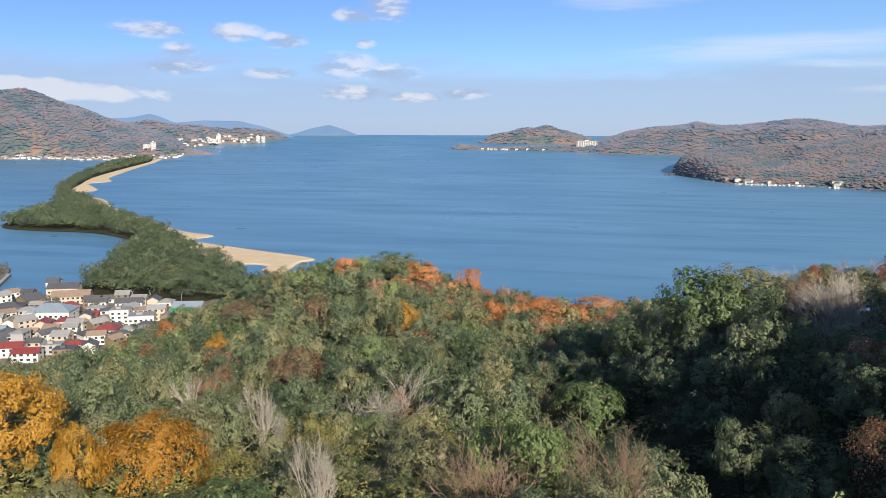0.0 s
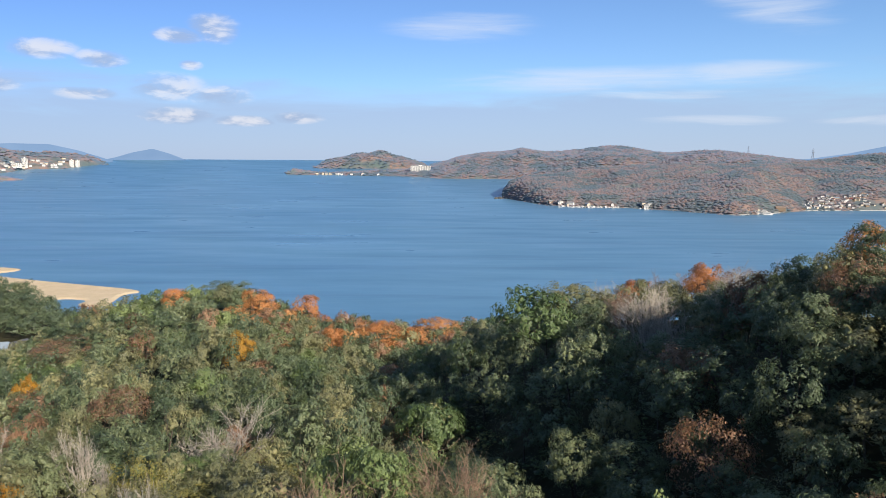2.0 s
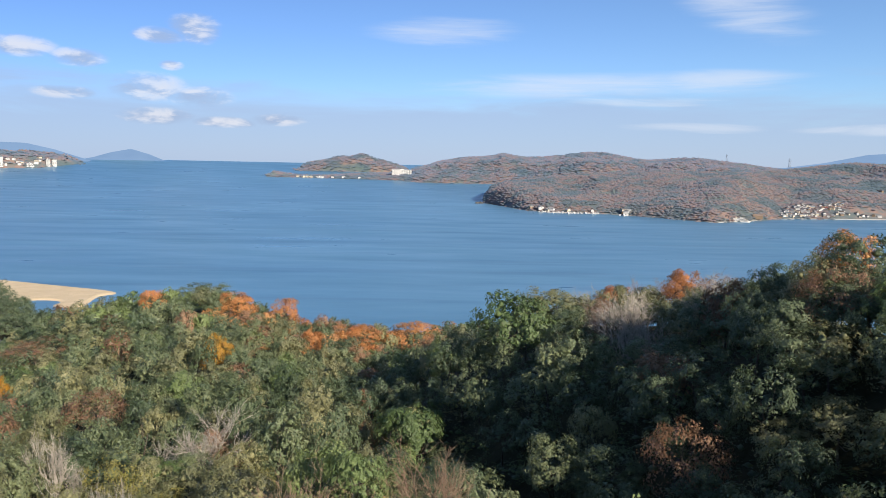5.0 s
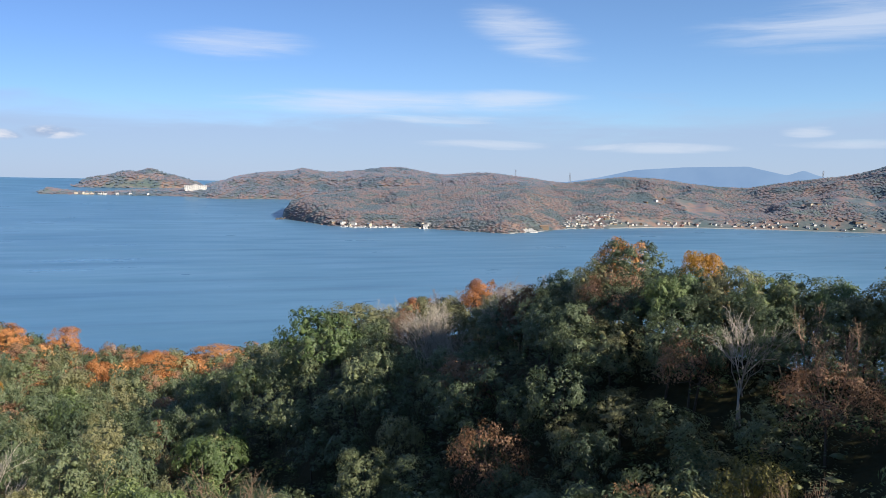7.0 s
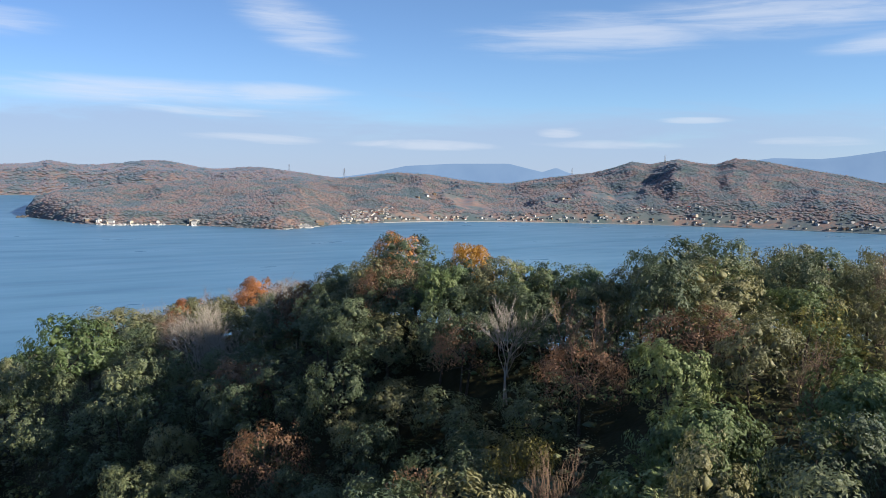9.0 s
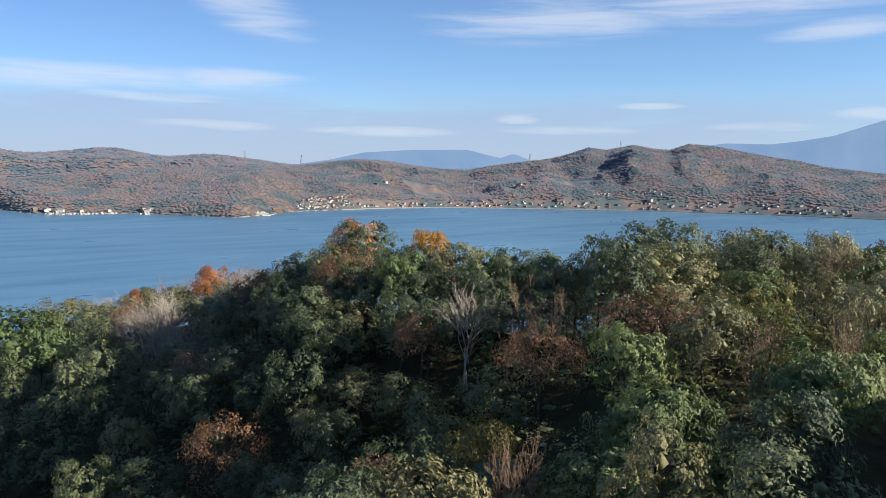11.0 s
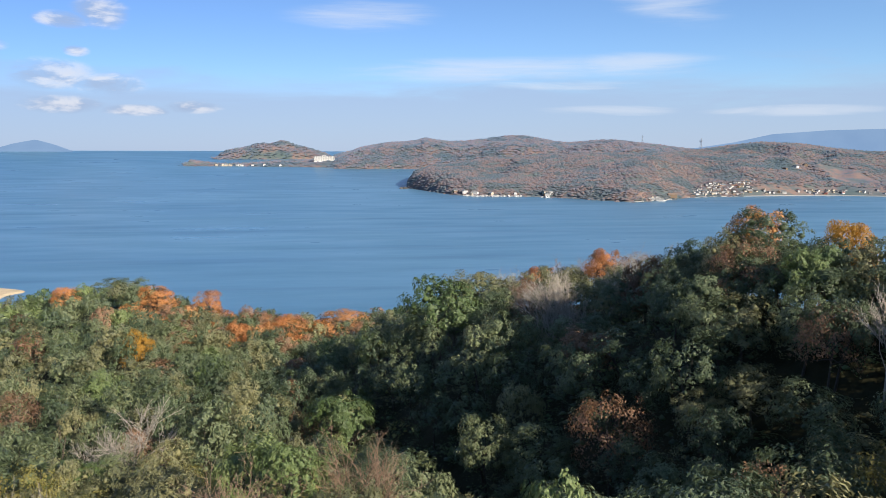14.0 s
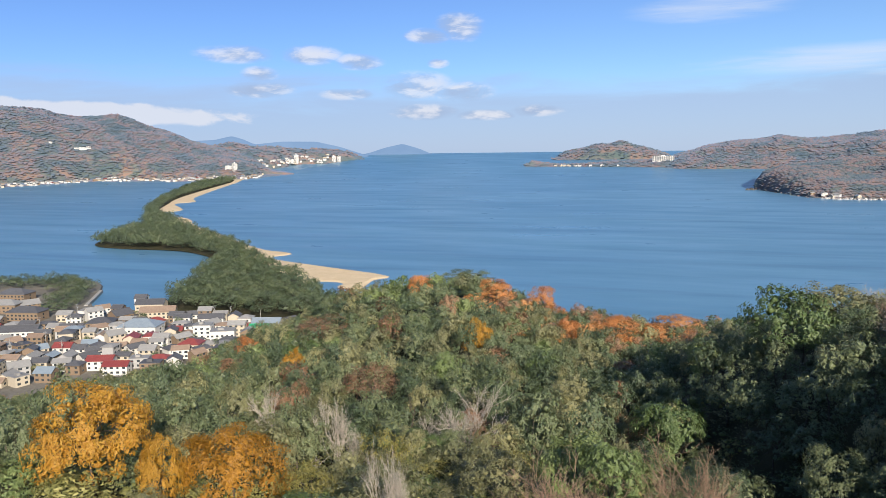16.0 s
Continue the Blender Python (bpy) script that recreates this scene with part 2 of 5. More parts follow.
def canopy_material(name, sheen):
    """Far tree crowns: green, brown and rust trees in patches, with haze put in as sheen."""
    m = Mat(name, 0.8, 0.2)
    patch = m.math("ADD", m.math("MULTIPLY", m.math("SUBTRACT", m.noise(0.0085, 4), 0.5), 2.4), 0.5)
    single = m.math("ADD", m.math("MULTIPLY", m.math("SUBTRACT", m.noise(0.11, 4, 0.65), 0.5), 2.0), 0.5)
    f = m.math("ADD", m.math("MULTIPLY", m.math("ADD", m.math("MULTIPLY", single, 0.3), m.math("MULTIPLY", m.attr("tone"), 0.7)), 0.45), m.math("MULTIPLY", patch, 0.55))
    f = m.math("ADD", m.math("MULTIPLY", m.math("SUBTRACT", f, 0.5), 1.3), 0.5)
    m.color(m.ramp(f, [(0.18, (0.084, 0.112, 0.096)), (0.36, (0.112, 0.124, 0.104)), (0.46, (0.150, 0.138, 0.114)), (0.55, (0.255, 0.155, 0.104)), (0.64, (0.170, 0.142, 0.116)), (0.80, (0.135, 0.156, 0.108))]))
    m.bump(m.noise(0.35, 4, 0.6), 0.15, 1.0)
    # blue-tinted sheen in place of the haze between the hills and the eye
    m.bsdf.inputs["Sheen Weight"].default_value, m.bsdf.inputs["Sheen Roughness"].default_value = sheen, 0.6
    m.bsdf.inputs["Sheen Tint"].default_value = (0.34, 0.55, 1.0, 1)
    return m.m


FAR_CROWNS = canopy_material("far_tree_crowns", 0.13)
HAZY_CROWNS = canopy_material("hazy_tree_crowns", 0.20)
CONCRETE = rough_material("concrete", (0.24, 0.23, 0.21), (0.40, 0.38, 0.35), 0.8)
WALL_WHITE = rough_material("white_plaster", (0.44, 0.425, 0.40), (0.64, 0.62, 0.58), 0.9, 0.8, 0.1)
WALL_CREAM = rough_material("cream_plaster", (0.36, 0.31, 0.235), (0.52, 0.45, 0.35), 0.9, 0.8, 0.1)
WALL_GREY = rough_material("grey_cladding", (0.26, 0.255, 0.25), (0.40, 0.39, 0.38), 0.9, 0.7, 0.1)
WALL_WOOD = rough_material("weathered_wood", (0.13, 0.09, 0.06), (0.26, 0.19, 0.13), 1.5, 0.8, 0.2)
GLASS_DARK = rough_material("window_glass", (0.02, 0.025, 0.03), (0.06, 0.07, 0.08), 0.5, 0.12, 0.0, 0.0, 0.6)


def roof_material(name, dark, light, rough=0.6, metal=0.0):
    """Roof covering in courses, with weathering."""
    m = Mat(name, rough, 0.4, metal)
    f = m.noise(0.5, 4)
    col = m.mix(f, dark, light)
    m.color(m.mix(m.math("MULTIPLY", m.random_object(), 0.5), col, dark))
    w = m.n.new("ShaderNodeTexWave")
    w.inputs["Scale"].default_value, w.inputs["Distortion"].default_value = 1.1, 0.4
    m.l.new(m.geo.outputs["Position"], w.inputs["Vector"])
    m.bump(w.outputs["Fac"], 0.3, 0.08)
    return m.m


ROOF_DARK = roof_material("dark_roof_tiles", (0.06, 0.06, 0.068), (0.15, 0.15, 0.155))
ROOF_GREY = roof_material("grey_roof_tiles", (0.20, 0.195, 0.19), (0.36, 0.35, 0.33))
ROOF_BROWN = roof_material("brown_roof_tiles", (0.19, 0.13, 0.095), (0.36, 0.27, 0.20))
ROOF_BLUE = roof_material("blue_grey_roof_metal", (0.17, 0.21, 0.25), (0.32, 0.37, 0.41), 0.4)
ROOF_RED = roof_material("red_roof_metal", (0.17, 0.035, 0.035), (0.30, 0.08, 0.07), 0.45)
ROOF_GREEN = roof_material("green_roof_metal", (0.02, 0.28, 0.13), (0.05, 0.42, 0.22), 0.45)
ROCK = rough_material("dark_rock", (0.05, 0.048, 0.045), (0.14, 0.13, 0.12), 0.4)
STEEL = rough_material("galvanised_steel", (0.30, 0.31, 0.32), (0.45, 0.46, 0.47), 1.0, 0.45, 0.0, 0.8)

# ---- shapes of the land ----
def hash2(ix, iy, seed):
    v = np.sin(ix * 127.1 + iy * 311.7 + seed * 74.7) * 43758.5453
    return v - np.floor(v)


def smooth_noise(x, y, scale, seed=0, octaves=4):
    """Value noise from -1 to 1 on arrays of metres; scale is its largest wavelength."""
    x, y = np.asarray(x, float) / scale, np.asarray(y, float) / scale
    total, amp, norm = 0.0, 1.0, 0.0
    for k in range(octaves):
        ix, iy = np.floor(x), np.floor(y)
        fx, fy = x - ix, y - iy
        fx, fy = fx * fx * (3 - 2 * fx), fy * fy * (3 - 2 * fy)
        a, b = hash2(ix, iy, seed + k), hash2(ix + 1, iy, seed + k)
        c, d = hash2(ix, iy + 1, seed + k), hash2(ix + 1, iy + 1, seed + k)
        total = total + amp * ((a + (b - a) * fx) * (1 - fy) + (c + (d - c) * fx) * fy)
        norm += amp
        amp *= 0.5
        x, y = x * 2.03 + 17.1, y * 2.03 + 9.2
    return total / norm * 2 - 1


def sea_level(d):
    """The sea is flat; towards the rim of the modelled world it rises to where the true horizon stands."""
    d = np.asarray(d, float)
    dip = np.interp(d, [3200, 4950], [2.3263, 0.36])
    return np.where(d < 3200, 0.0, EYE.z - d * np.tan(np.radians(dip)))


def sea_distance(el):
    """How far off the sea is seen at elevation el."""
    return EYE.z / math.tan(radians(-el)) if el < -2.3263 else float(np.interp(-el, [0.36, 2.3263], [4950, 3200]))


def mesh_object(name, verts, faces, material, smooth=True, tone=None):
    me = bpy.data.meshes.new(name)
    me.from_pydata(np.asarray(verts).tolist(), [], np.asarray(faces).tolist() if not isinstance(faces, list) else faces)
    me.materials.append(material)
    if smooth:
        me.polygons.foreach_set("use_smooth", np.ones(len(me.polygons), bool))
    if tone is not None:
        me.attributes.new("tone", "FLOAT", "POINT").data.foreach_set("value", np.asarray(tone, np.float32))
    me.update()
    return new(name, me)


def grid_faces(nu, nv):
    i = np.arange(nu - 1)[:, None] * nv + np.arange(nv - 1)[None, :]
    i = i.ravel()
    return np.stack([i, i + nv, i + nv + 1, i + 1], 1)


def polar_sheet(name, az, dist, height, material, smooth=True):
    """A sheet over azimuths az (degrees) and, for each, distances dist[k] (metres)."""
    a = np.radians(np.asarray(az))[:, None]
    d = np.asarray(dist)
    x, y = d * np.sin(a), d * np.cos(a)
    z = height(np.degrees(a) + 0 * d, d, x, y)
    return mesh_object(name, np.stack([x, y, z], -1).reshape(-1, 3), grid_faces(*d.shape), material, smooth)


# sea
sea_az = np.linspace(-180, 180, 361)
sea_d = np.concatenate([[5.0], np.geomspace(60, 4960, 70)])
sea = polar_sheet("sea", sea_az, np.tile(sea_d, (361, 1)), lambda a, d, x, y: sea_level(d), SEA)
tagged(sea, "calm blue bay with wind streaks reaching the horizon", "sea", kind="structure")


def soft_table(pairs, reach):
    """Azimuths and values of a table, rounded off over reach degrees."""
    a = np.arange(pairs[0][0] - 0.001, pairs[-1][0] + 0.05, 0.05)
    v = np.interp(a, [p[0] for p in pairs], [p[1] for p in pairs])
    n = max(1, int(reach / 0.05))
    return a, np.convolve(np.pad(v, n, mode="edge"), np.ones(2 * n + 1) / (2 * n + 1), "valid")


class Land:
    """Far land: a shore, a crest line, and slopes with spurs between; columns run along azimuth."""

    def __init__(self, name, label, shore, crest, depth, back=500.0, plain=0.0, rough=1.0, material=None, step=0.15, rows=60, seed=0, bend=0.8, leafy=4.5):
        self.leafy = leafy
        self.shore, self.crest, self.depth = [(p[0], sea_distance(p[1])) for p in shore], soft_table(crest, 0.2), soft_table(depth, 1.0)
        self.shore_line = soft_table(self.shore, 0.7)
        self.back, self.plain, self.rough, self.seed, self.bend = back, plain, rough, seed, bend
        az = np.arange(shore[0][0], shore[-1][0] + step / 2, step)
        s0 = self.shore_at(az)
        dep = self.depth_at(az)
        f = np.concatenate([[-0.03], np.linspace(0, 1, rows), 1 + np.linspace(0.06, 1, 14)])
        d = np.where(f[None, :] <= 1, s0[:, None] + f[None, :] * dep[:, None], s0[:, None] + dep[:, None] + (f[None, :] - 1) * back)
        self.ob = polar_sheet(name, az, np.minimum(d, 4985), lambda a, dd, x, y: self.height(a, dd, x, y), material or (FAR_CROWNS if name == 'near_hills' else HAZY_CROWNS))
        mesh = self.ob.data
        mesh.attributes.new("tone", "FLOAT", "POINT").data.foreach_set("value", np.full(len(mesh.vertices), 0.36, np.float32))
        tagged(self.ob, label, "hills", kind="structure")

    def shore_at(self, az):
        return np.interp(az, *self.shore_line)

    def depth_at(self, az):
        return np.interp(az, *self.depth)

    def height(self, az, d, x=None, y=None):
        if x is None:
            x, y = d * np.sin(np.radians(az)), d * np.cos(np.radians(az))
        s0, dep = self.shore_at(az), self.depth_at(az)
        bent = az + smooth_noise(x, y, 260, self.seed + 9, 3) * 1.1 * np.clip(1.15 - np.clip((d - s0) / dep, 0, 1) * 1.15, 0, 1)
        top = EYE.z + (s0 + dep) * np.tan(np.radians(np.interp(bent, *self.crest)))
        f = np.clip((d - s0) / dep, -0.05, 3)
        base = sea_level(np.minimum(d, 4950))
        start = np.clip(self.plain / dep, 0, 0.6)
        g = np.clip((f - start) / (1 - start), 0, 1)
        rise = g ** self.bend * (1.0 + 0.0 * g)
        rise = rise * (1 - 0.25 * np.sin(g * math.pi) * (0.5 + 0.5 * smooth_noise(x, y, 420, self.seed + 3, 3)))
        spur = (1 - 2 * np.abs(smooth_noise(x, y, 520, self.seed, 3))) * np.clip(top - base, 5, 170) * 0.34 * self.rough * np.sin(np.clip(g, 0, 1) * math.pi)
        arc = np.radians(az) * s0
        fold = 1 - 2 * np.abs(smooth_noise(arc, d * 0.30, 240, self.seed + 21, 3))
        spur = spur * 0.6 + (fold - 0.25) * np.clip(top - base, 5, 170) * 0.21 * self.rough * np.sin(np.clip(g, 0, 1) ** 0.8 * math.pi)
        z = base + np.clip(f, -1, 0) * 40 + np.where(f > 0, np.minimum(4.0, np.clip(f, 0, 1) * dep * 0.06), 0) + (top - base - 4) * rise + spur
        z = z + np.where(f > 0.01, smooth_noise(x, y, 34, self.seed + 50, 3) * self.leafy * np.clip(f * 12, 0, 1), 0)
        over = np.clip((d - s0 - dep) / self.back, 0, 1)
        z = np.where(f > 1, top + (base * 0.4 - 4 - top * 0.35) * over ** 1.3, z)
        return z

    def at(self, az, d):
        return float(self.height(np.array([az]), np.array([d]))[0])


right_shore = [(6.3, -3.10), (6.6, -3.17), (9.5, -3.61), (11.7, -3.73), (15.4, -3.70), (17.7, -3.77), (23.4, -4.03), (25.9, -3.79), (27.6, -3.55), (32.0, -3.34),
               (36.3, -3.16), (40.6, -3.09), (44.9, -3.04), (53.2, -2.95), (64.2, -2.92), (80.0, -2.9)]
near_land = Land("near_hills", "wooded peninsula hills in brown and green autumn colour", right_shore,
                 [(6.3, -3.0), (6.8, -1.84), (8.2, -1.37), (9.9, -1.22), (13.5, -0.76), (19.3, -0.35), (22.6, -0.36), (25.1, -0.40), (27.6, -0.12), (29.7, 0.19), (31.9, 0.42), (34.5, 0.35),
                  (36.2, 0.09), (38.4, -0.16), (40.6, -0.2), (42.7, 0.2), (44.8, 0.5), (46.9, 0.76), (48.5, 1.22), (49.7, 1.66), (50.9, 1.47), (52.9, 1.87), (54.5, 1.61), (55.5, 1.54),
                  (56.8, 2.0), (58.3, 1.86), (59.4, 1.68), (62.2, 1.14), (63.9, 0.9), (65.9, 0.45), (72, -0.2), (80, -0.6)],
                 [(6.3, 160), (8, 420), (13, 700), (25, 900), (29, 1200), (45, 1100), (80, 1000)], rows=90, seed=5, rough=1.05, step=0.14, leafy=2.6)
back_land = Land("back_hills", "long wooded ridge across the bay in autumn brown", [(0.3, -1.58), (1.5, -1.71), (6.4, -1.68), (27, -1.8), (34, -1.8)],
                 [(0.3, -1.2), (0.7, -0.68), (1.8, -0.41), (3.0, -0.02), (4.9, 0.30), (6.6, 0.43), (7.8, 0.66), (9.3, 0.4), (10.3, 0.44), (11.9, 0.58), (13.8, 0.86), (15.4, 0.85), (17.4, 0.46),
                  (18.6, 0.37), (21.4, 0.61), (23.4, 0.42), (25.1, 0.21), (27.6, -0.12), (34, -0.6)], [(0.3, 500), (4, 800), (34, 800)], seed=11, rows=50, leafy=3.0)
cape_land = Land("cape_hills", "low wooded cape on the far shore", [(-10.1, -1.44), (-5, -1.5), (0.3, -1.56), (2, -1.6)],
                 [(-10.1, -1.4), (-9.6, -0.97), (-8.8, -1.15), (-7.1, -1.33), (-5.0, -1.18), (-2.9, -1.07), (-0.9, -1.0), (0.6, -1.0), (2, -1.2)], [(-10.1, 160), (-4, 250), (2, 250)], back=150, seed=17, rows=20)
island = Land("island_hill", "wooded island hill with a pointed top", [(-7.95, -0.97), (-4, -0.97), (0.6, -0.97)],
              [(-7.9, -0.94), (-7.1, -0.32), (-5.8, -0.08), (-4.6, 0.24), (-3.8, 0.19), (-3.0, 0.51), (-2.1, 0.13), (-0.9, -0.13), (0.3, -0.56), (0.6, -0.9)], [(-8, 200), (-3, 280), (0.6, 200)], back=150, seed=23, rows=24)
left_land = Land("left_mountain", "broad wooded mountain above a coastal town in autumn colour",
                 [(-75, -2.4), (-47.1, -2.26), (-45.4, -2.2), (-43.7, -2.14), (-41.3, -2.02), (-38.7, -2.1), (-35.3, -2.19), (-30.9, -2.12), (-29.3, -1.95), (-27.6, -1.81)],
                 [(-75, 2.6), (-60, 3.3), (-46.7, 3.07), (-45.4, 3.02), (-44.2, 2.93), (-43.4, 2.6), (-42.0, 2.42), (-41.2, 2.47), (-39.7, 2.63), (-38.8, 2.33), (-37.4, 1.7), (-36.3, 1.42), (-34.8, 0.73),
                  (-32.4, 0.1), (-30.5, -0.6), (-29.3, -1.5), (-27.6, -1.75)], [(-75, 1100), (-36, 1050), (-31, 700), (-29.3, 120), (-27.6, 40)], plain=170, seed=31, rows=90, leafy=2.5)
left_far = Land("left_far_coast", "low far coast with wooded hills", [(-36, -1.4), (-28.7, -1.37), (-27.6, -1.09), (-25.1, -1.05), (-22.5, -0.70)],
                [(-36, 0.6), (-33.2, 0.55), (-32.0, 0.75), (-30.4, 0.30), (-28.4, 0.30), (-25.9, 0.15), (-24.2, -0.02), (-23.2, -0.2), (-22.5, -0.62)], [(-36, 700), (-27, 450), (-22.5, 150)], back=120, seed=37, rows=30)
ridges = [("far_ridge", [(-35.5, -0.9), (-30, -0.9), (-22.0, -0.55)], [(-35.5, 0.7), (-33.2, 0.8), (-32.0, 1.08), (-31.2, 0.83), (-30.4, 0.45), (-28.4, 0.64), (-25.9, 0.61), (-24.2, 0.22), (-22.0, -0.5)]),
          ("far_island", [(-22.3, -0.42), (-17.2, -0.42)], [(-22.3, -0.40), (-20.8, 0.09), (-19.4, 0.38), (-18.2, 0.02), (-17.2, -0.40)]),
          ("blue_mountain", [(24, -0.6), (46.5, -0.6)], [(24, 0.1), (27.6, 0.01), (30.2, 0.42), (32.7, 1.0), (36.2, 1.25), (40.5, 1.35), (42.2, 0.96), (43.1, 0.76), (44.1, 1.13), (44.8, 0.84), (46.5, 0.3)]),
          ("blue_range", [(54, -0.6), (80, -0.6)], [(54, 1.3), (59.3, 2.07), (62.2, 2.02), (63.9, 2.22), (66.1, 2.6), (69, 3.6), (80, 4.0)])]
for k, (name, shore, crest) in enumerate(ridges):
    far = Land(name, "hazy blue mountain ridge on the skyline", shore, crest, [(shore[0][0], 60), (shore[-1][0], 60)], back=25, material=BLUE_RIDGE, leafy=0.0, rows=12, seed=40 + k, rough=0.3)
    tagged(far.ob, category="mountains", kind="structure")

# ---- the wooded hill below the terrace: height of the tree tops by azimuth and distance ----
HILL_D = (0, 4, 8, 12, 25, 40, 52, 70, 110, 160, 220, 300, 380, 440, 520, 640)
HILL = {
    -180: (136.9, 136.9, 130, 124, 123, 124, 123, 122, 119, 112, 100, 80, 60, 45, 30, 10),
    -100: (136.9, 136.9, 130, 124, 122, 116, 112.8, 108, 98, 84, 66, 42, 20, 6, 2, 0),
    -60: (136.9, 136.9, 130, 124, 119, 113, 111, 108, 96, 82, 63, 38, 16, 7, 0, -6),
    -45: (136.9, 136.9, 130, 124, 119, 113, 111, 108, 96, 83, 64, 39, 17, 7, 0, -6),
    -36: (136.9, 136.9, 130, 124, 119, 112, 109.2, 105, 95, 83, 65, 44, 24, 9, 0, -6),
    -30: (136.9, 136.9, 130, 124, 119, 112, 108.8, 104, 93, 82, 70, 56, 42, 22, 3, -6),
    -23: (136.9, 136.9, 130, 124, 118, 112, 108.4, 103, 93, 86, 79, 71, 56, 36, 12, -6),
    -15: (136.9, 136.9, 130, 124, 118, 112, 109, 102, 93, 89, 85, 78, 56, 36, 12, -6),
    -7: (136.9, 136.9, 130, 124, 118, 112, 110.5, 102, 92, 85, 78, 64, 42, 22, 2, -8),
    0: (136.9, 136.9, 130, 124, 118, 111, 110.5, 101, 89, 82, 74, 60, 35, 15, -2, -8),
    6: (136.9, 136.9, 130, 124, 118, 110, 106, 99, 89, 85, 80, 56, 32, 12, -4, -8),
    10: (136.9, 136.9, 130, 124, 118, 109, 103.5, 94, 85, 80, 70, 48, 26, 8, -4, -8),
    16: (136.9, 136.9, 130, 124, 118, 109, 102, 91, 82, 76, 66, 44, 22, 4, -4, -8),
    22: (136.9, 136.9, 130, 124, 119, 111, 103, 92, 84, 76, 66, 44, 18, 2, -4, -8),
    27: (136.9, 136.9, 130, 124, 120, 113, 106, 97, 88, 78, 66, 44, 18, 2, -4, -8),
    33: (136.9, 136.9, 130, 123, 117, 112, 109, 103, 94, 80, 66, 44, 18, 2, -4, -8),
    41: (136.9, 136.9, 130, 123, 117, 113, 112.5, 113, 104, 88, 70, 44, 18, 2, -4, -8),
    47: (136.9, 136.9, 130, 123, 117, 116, 119.5, 122, 112, 96, 72, 44, 18, 2, -4, -8),
    56: (136.9, 136.9, 130, 123, 117, 118.5, 122.5, 125, 120, 104, 76, 44, 18, 2, -4, -8),
    66: (136.9, 136.9, 130, 123, 117, 119.5, 123, 124.5, 119, 104, 78, 48, 22, 4, -4, -8),
    76: (136.9, 136.9, 130, 123, 117, 118.5, 122, 125, 124, 110, 84, 54, 28, 8, 0, -6),
    # 84 to 104: ground out of view, raised to throw shade into the valley
    84: (136.9, 136.9, 132, 126, 123, 128, 130, 130, 124, 112, 86, 56, 30, 10, 2, -6),
    97: (136.9, 136.9, 134, 130, 130, 136, 138, 138, 130, 114, 90, 60, 34, 16, 6, -4),
    104: (136.9, 136.9, 134, 130, 130, 134, 132, 128, 120, 112, 92, 66, 41, 26, 16, 2),
    140: (136.9, 136.9, 130, 124, 123, 124, 123, 122, 119, 116, 100, 78, 58, 43, 28, 8),
    180: (136.9, 136.9, 130, 124, 123, 124, 123, 122, 119, 112, 100, 80, 60, 45, 30, 10),
}


# the ridge that runs out from the hilltop: crest points x, y and height
CREST = ((53.0, 49.0, 123.5), (49.0, 56.6, 122.5), (48.0, 74.0, 122.8), (50.0, 98.0, 115.5), (52.4, 130.0, 111.0), (49.6, 173.0, 99.5), (41.7, 236.0, 80.5), (31.0, 298.0, 66.0), (20.0, 360.0, 45.0), (10.0, 440.0, 10.0))


def ridge_top(x, y):
    """Height of the tree tops on the ridge: a gentle shoulder, then a steep fall into the valley."""
    cx, cy, cz = np.array(CREST).T
    u = np.interp(y, cy, cx) - x
    w = np.interp(y, [50, 80, 97, 125, 220], [6, 9, 27, 42, 50])
    fall = np.where(u > 0, 0.33 * np.minimum(u, w) + 0.85 * np.maximum(u - w, 0), -0.5 * u)
    return np.interp(y, cy, cz) - fall - np.maximum(cy[0] - y, 0) * 1.2


def hill_top(az, d):
    """Height of the tree tops."""
    a, r = np.radians(np.asarray(az, float)), np.asarray(d, float)
    return np.maximum(hill_table(az, d), ridge_top(r * np.sin(a), r * np.cos(a)))


def hill_table(az, d):
    az, d = np.broadcast_arrays(np.asarray(az, float), np.asarray(d, float))
    keys = sorted(HILL)
    cols = np.stack([np.interp(d, HILL_D, HILL[a]) for a in keys])
    i = np.clip(np.searchsorted(keys, az) - 1, 0, len(keys) - 2)
    k = np.array(keys, float)
    f = (az - k[i]) / (k[i + 1] - k[i])
    f = f * f * (3 - 2 * f)
    flat = np.arange(i.size).reshape(i.shape)
    c = cols.reshape(len(keys), -1)
    lo, hi = c[i.ravel(), flat.ravel()].reshape(i.shape), c[(i + 1).ravel(), flat.ravel()].reshape(i.shape)
    return lo + (hi - lo) * f


def hill_ground(az, d, x=None, y=None):
    az, d = np.asarray(az, float), np.asarray(d, float)
    if x is None:
        x, y = d * np.sin(np.radians(az)), d * np.cos(np.radians(az))
    return hill_top(az, d) - 8.5 + smooth_noise(x, y, 28, 3, 3) * np.clip(d / 60, 0, 1) * 1.4 + smooth_noise(x, y, 46, 8, 2) * np.clip((d - 90) / 60, 0, 1) * 2.6


hill_d = np.concatenate([[0.4], np.geomspace(6, 650, 90)])
hill = polar_sheet("hillside", np.linspace(-180, 180, 241), np.tile(hill_d, (241, 1)), hill_ground, FOREST_FLOOR)
tagged(hill, "steep hillside of leaf litter and undergrowth below the woods", "hillside", kind="structure")


# ---- trees ----
def part(name, verts, faces, material, parent, label="", smooth=True):
    ob = mesh_object(name, verts, faces, material, smooth)
    ob.parent = parent
    if label:
        tagged(ob, label)
    return ob


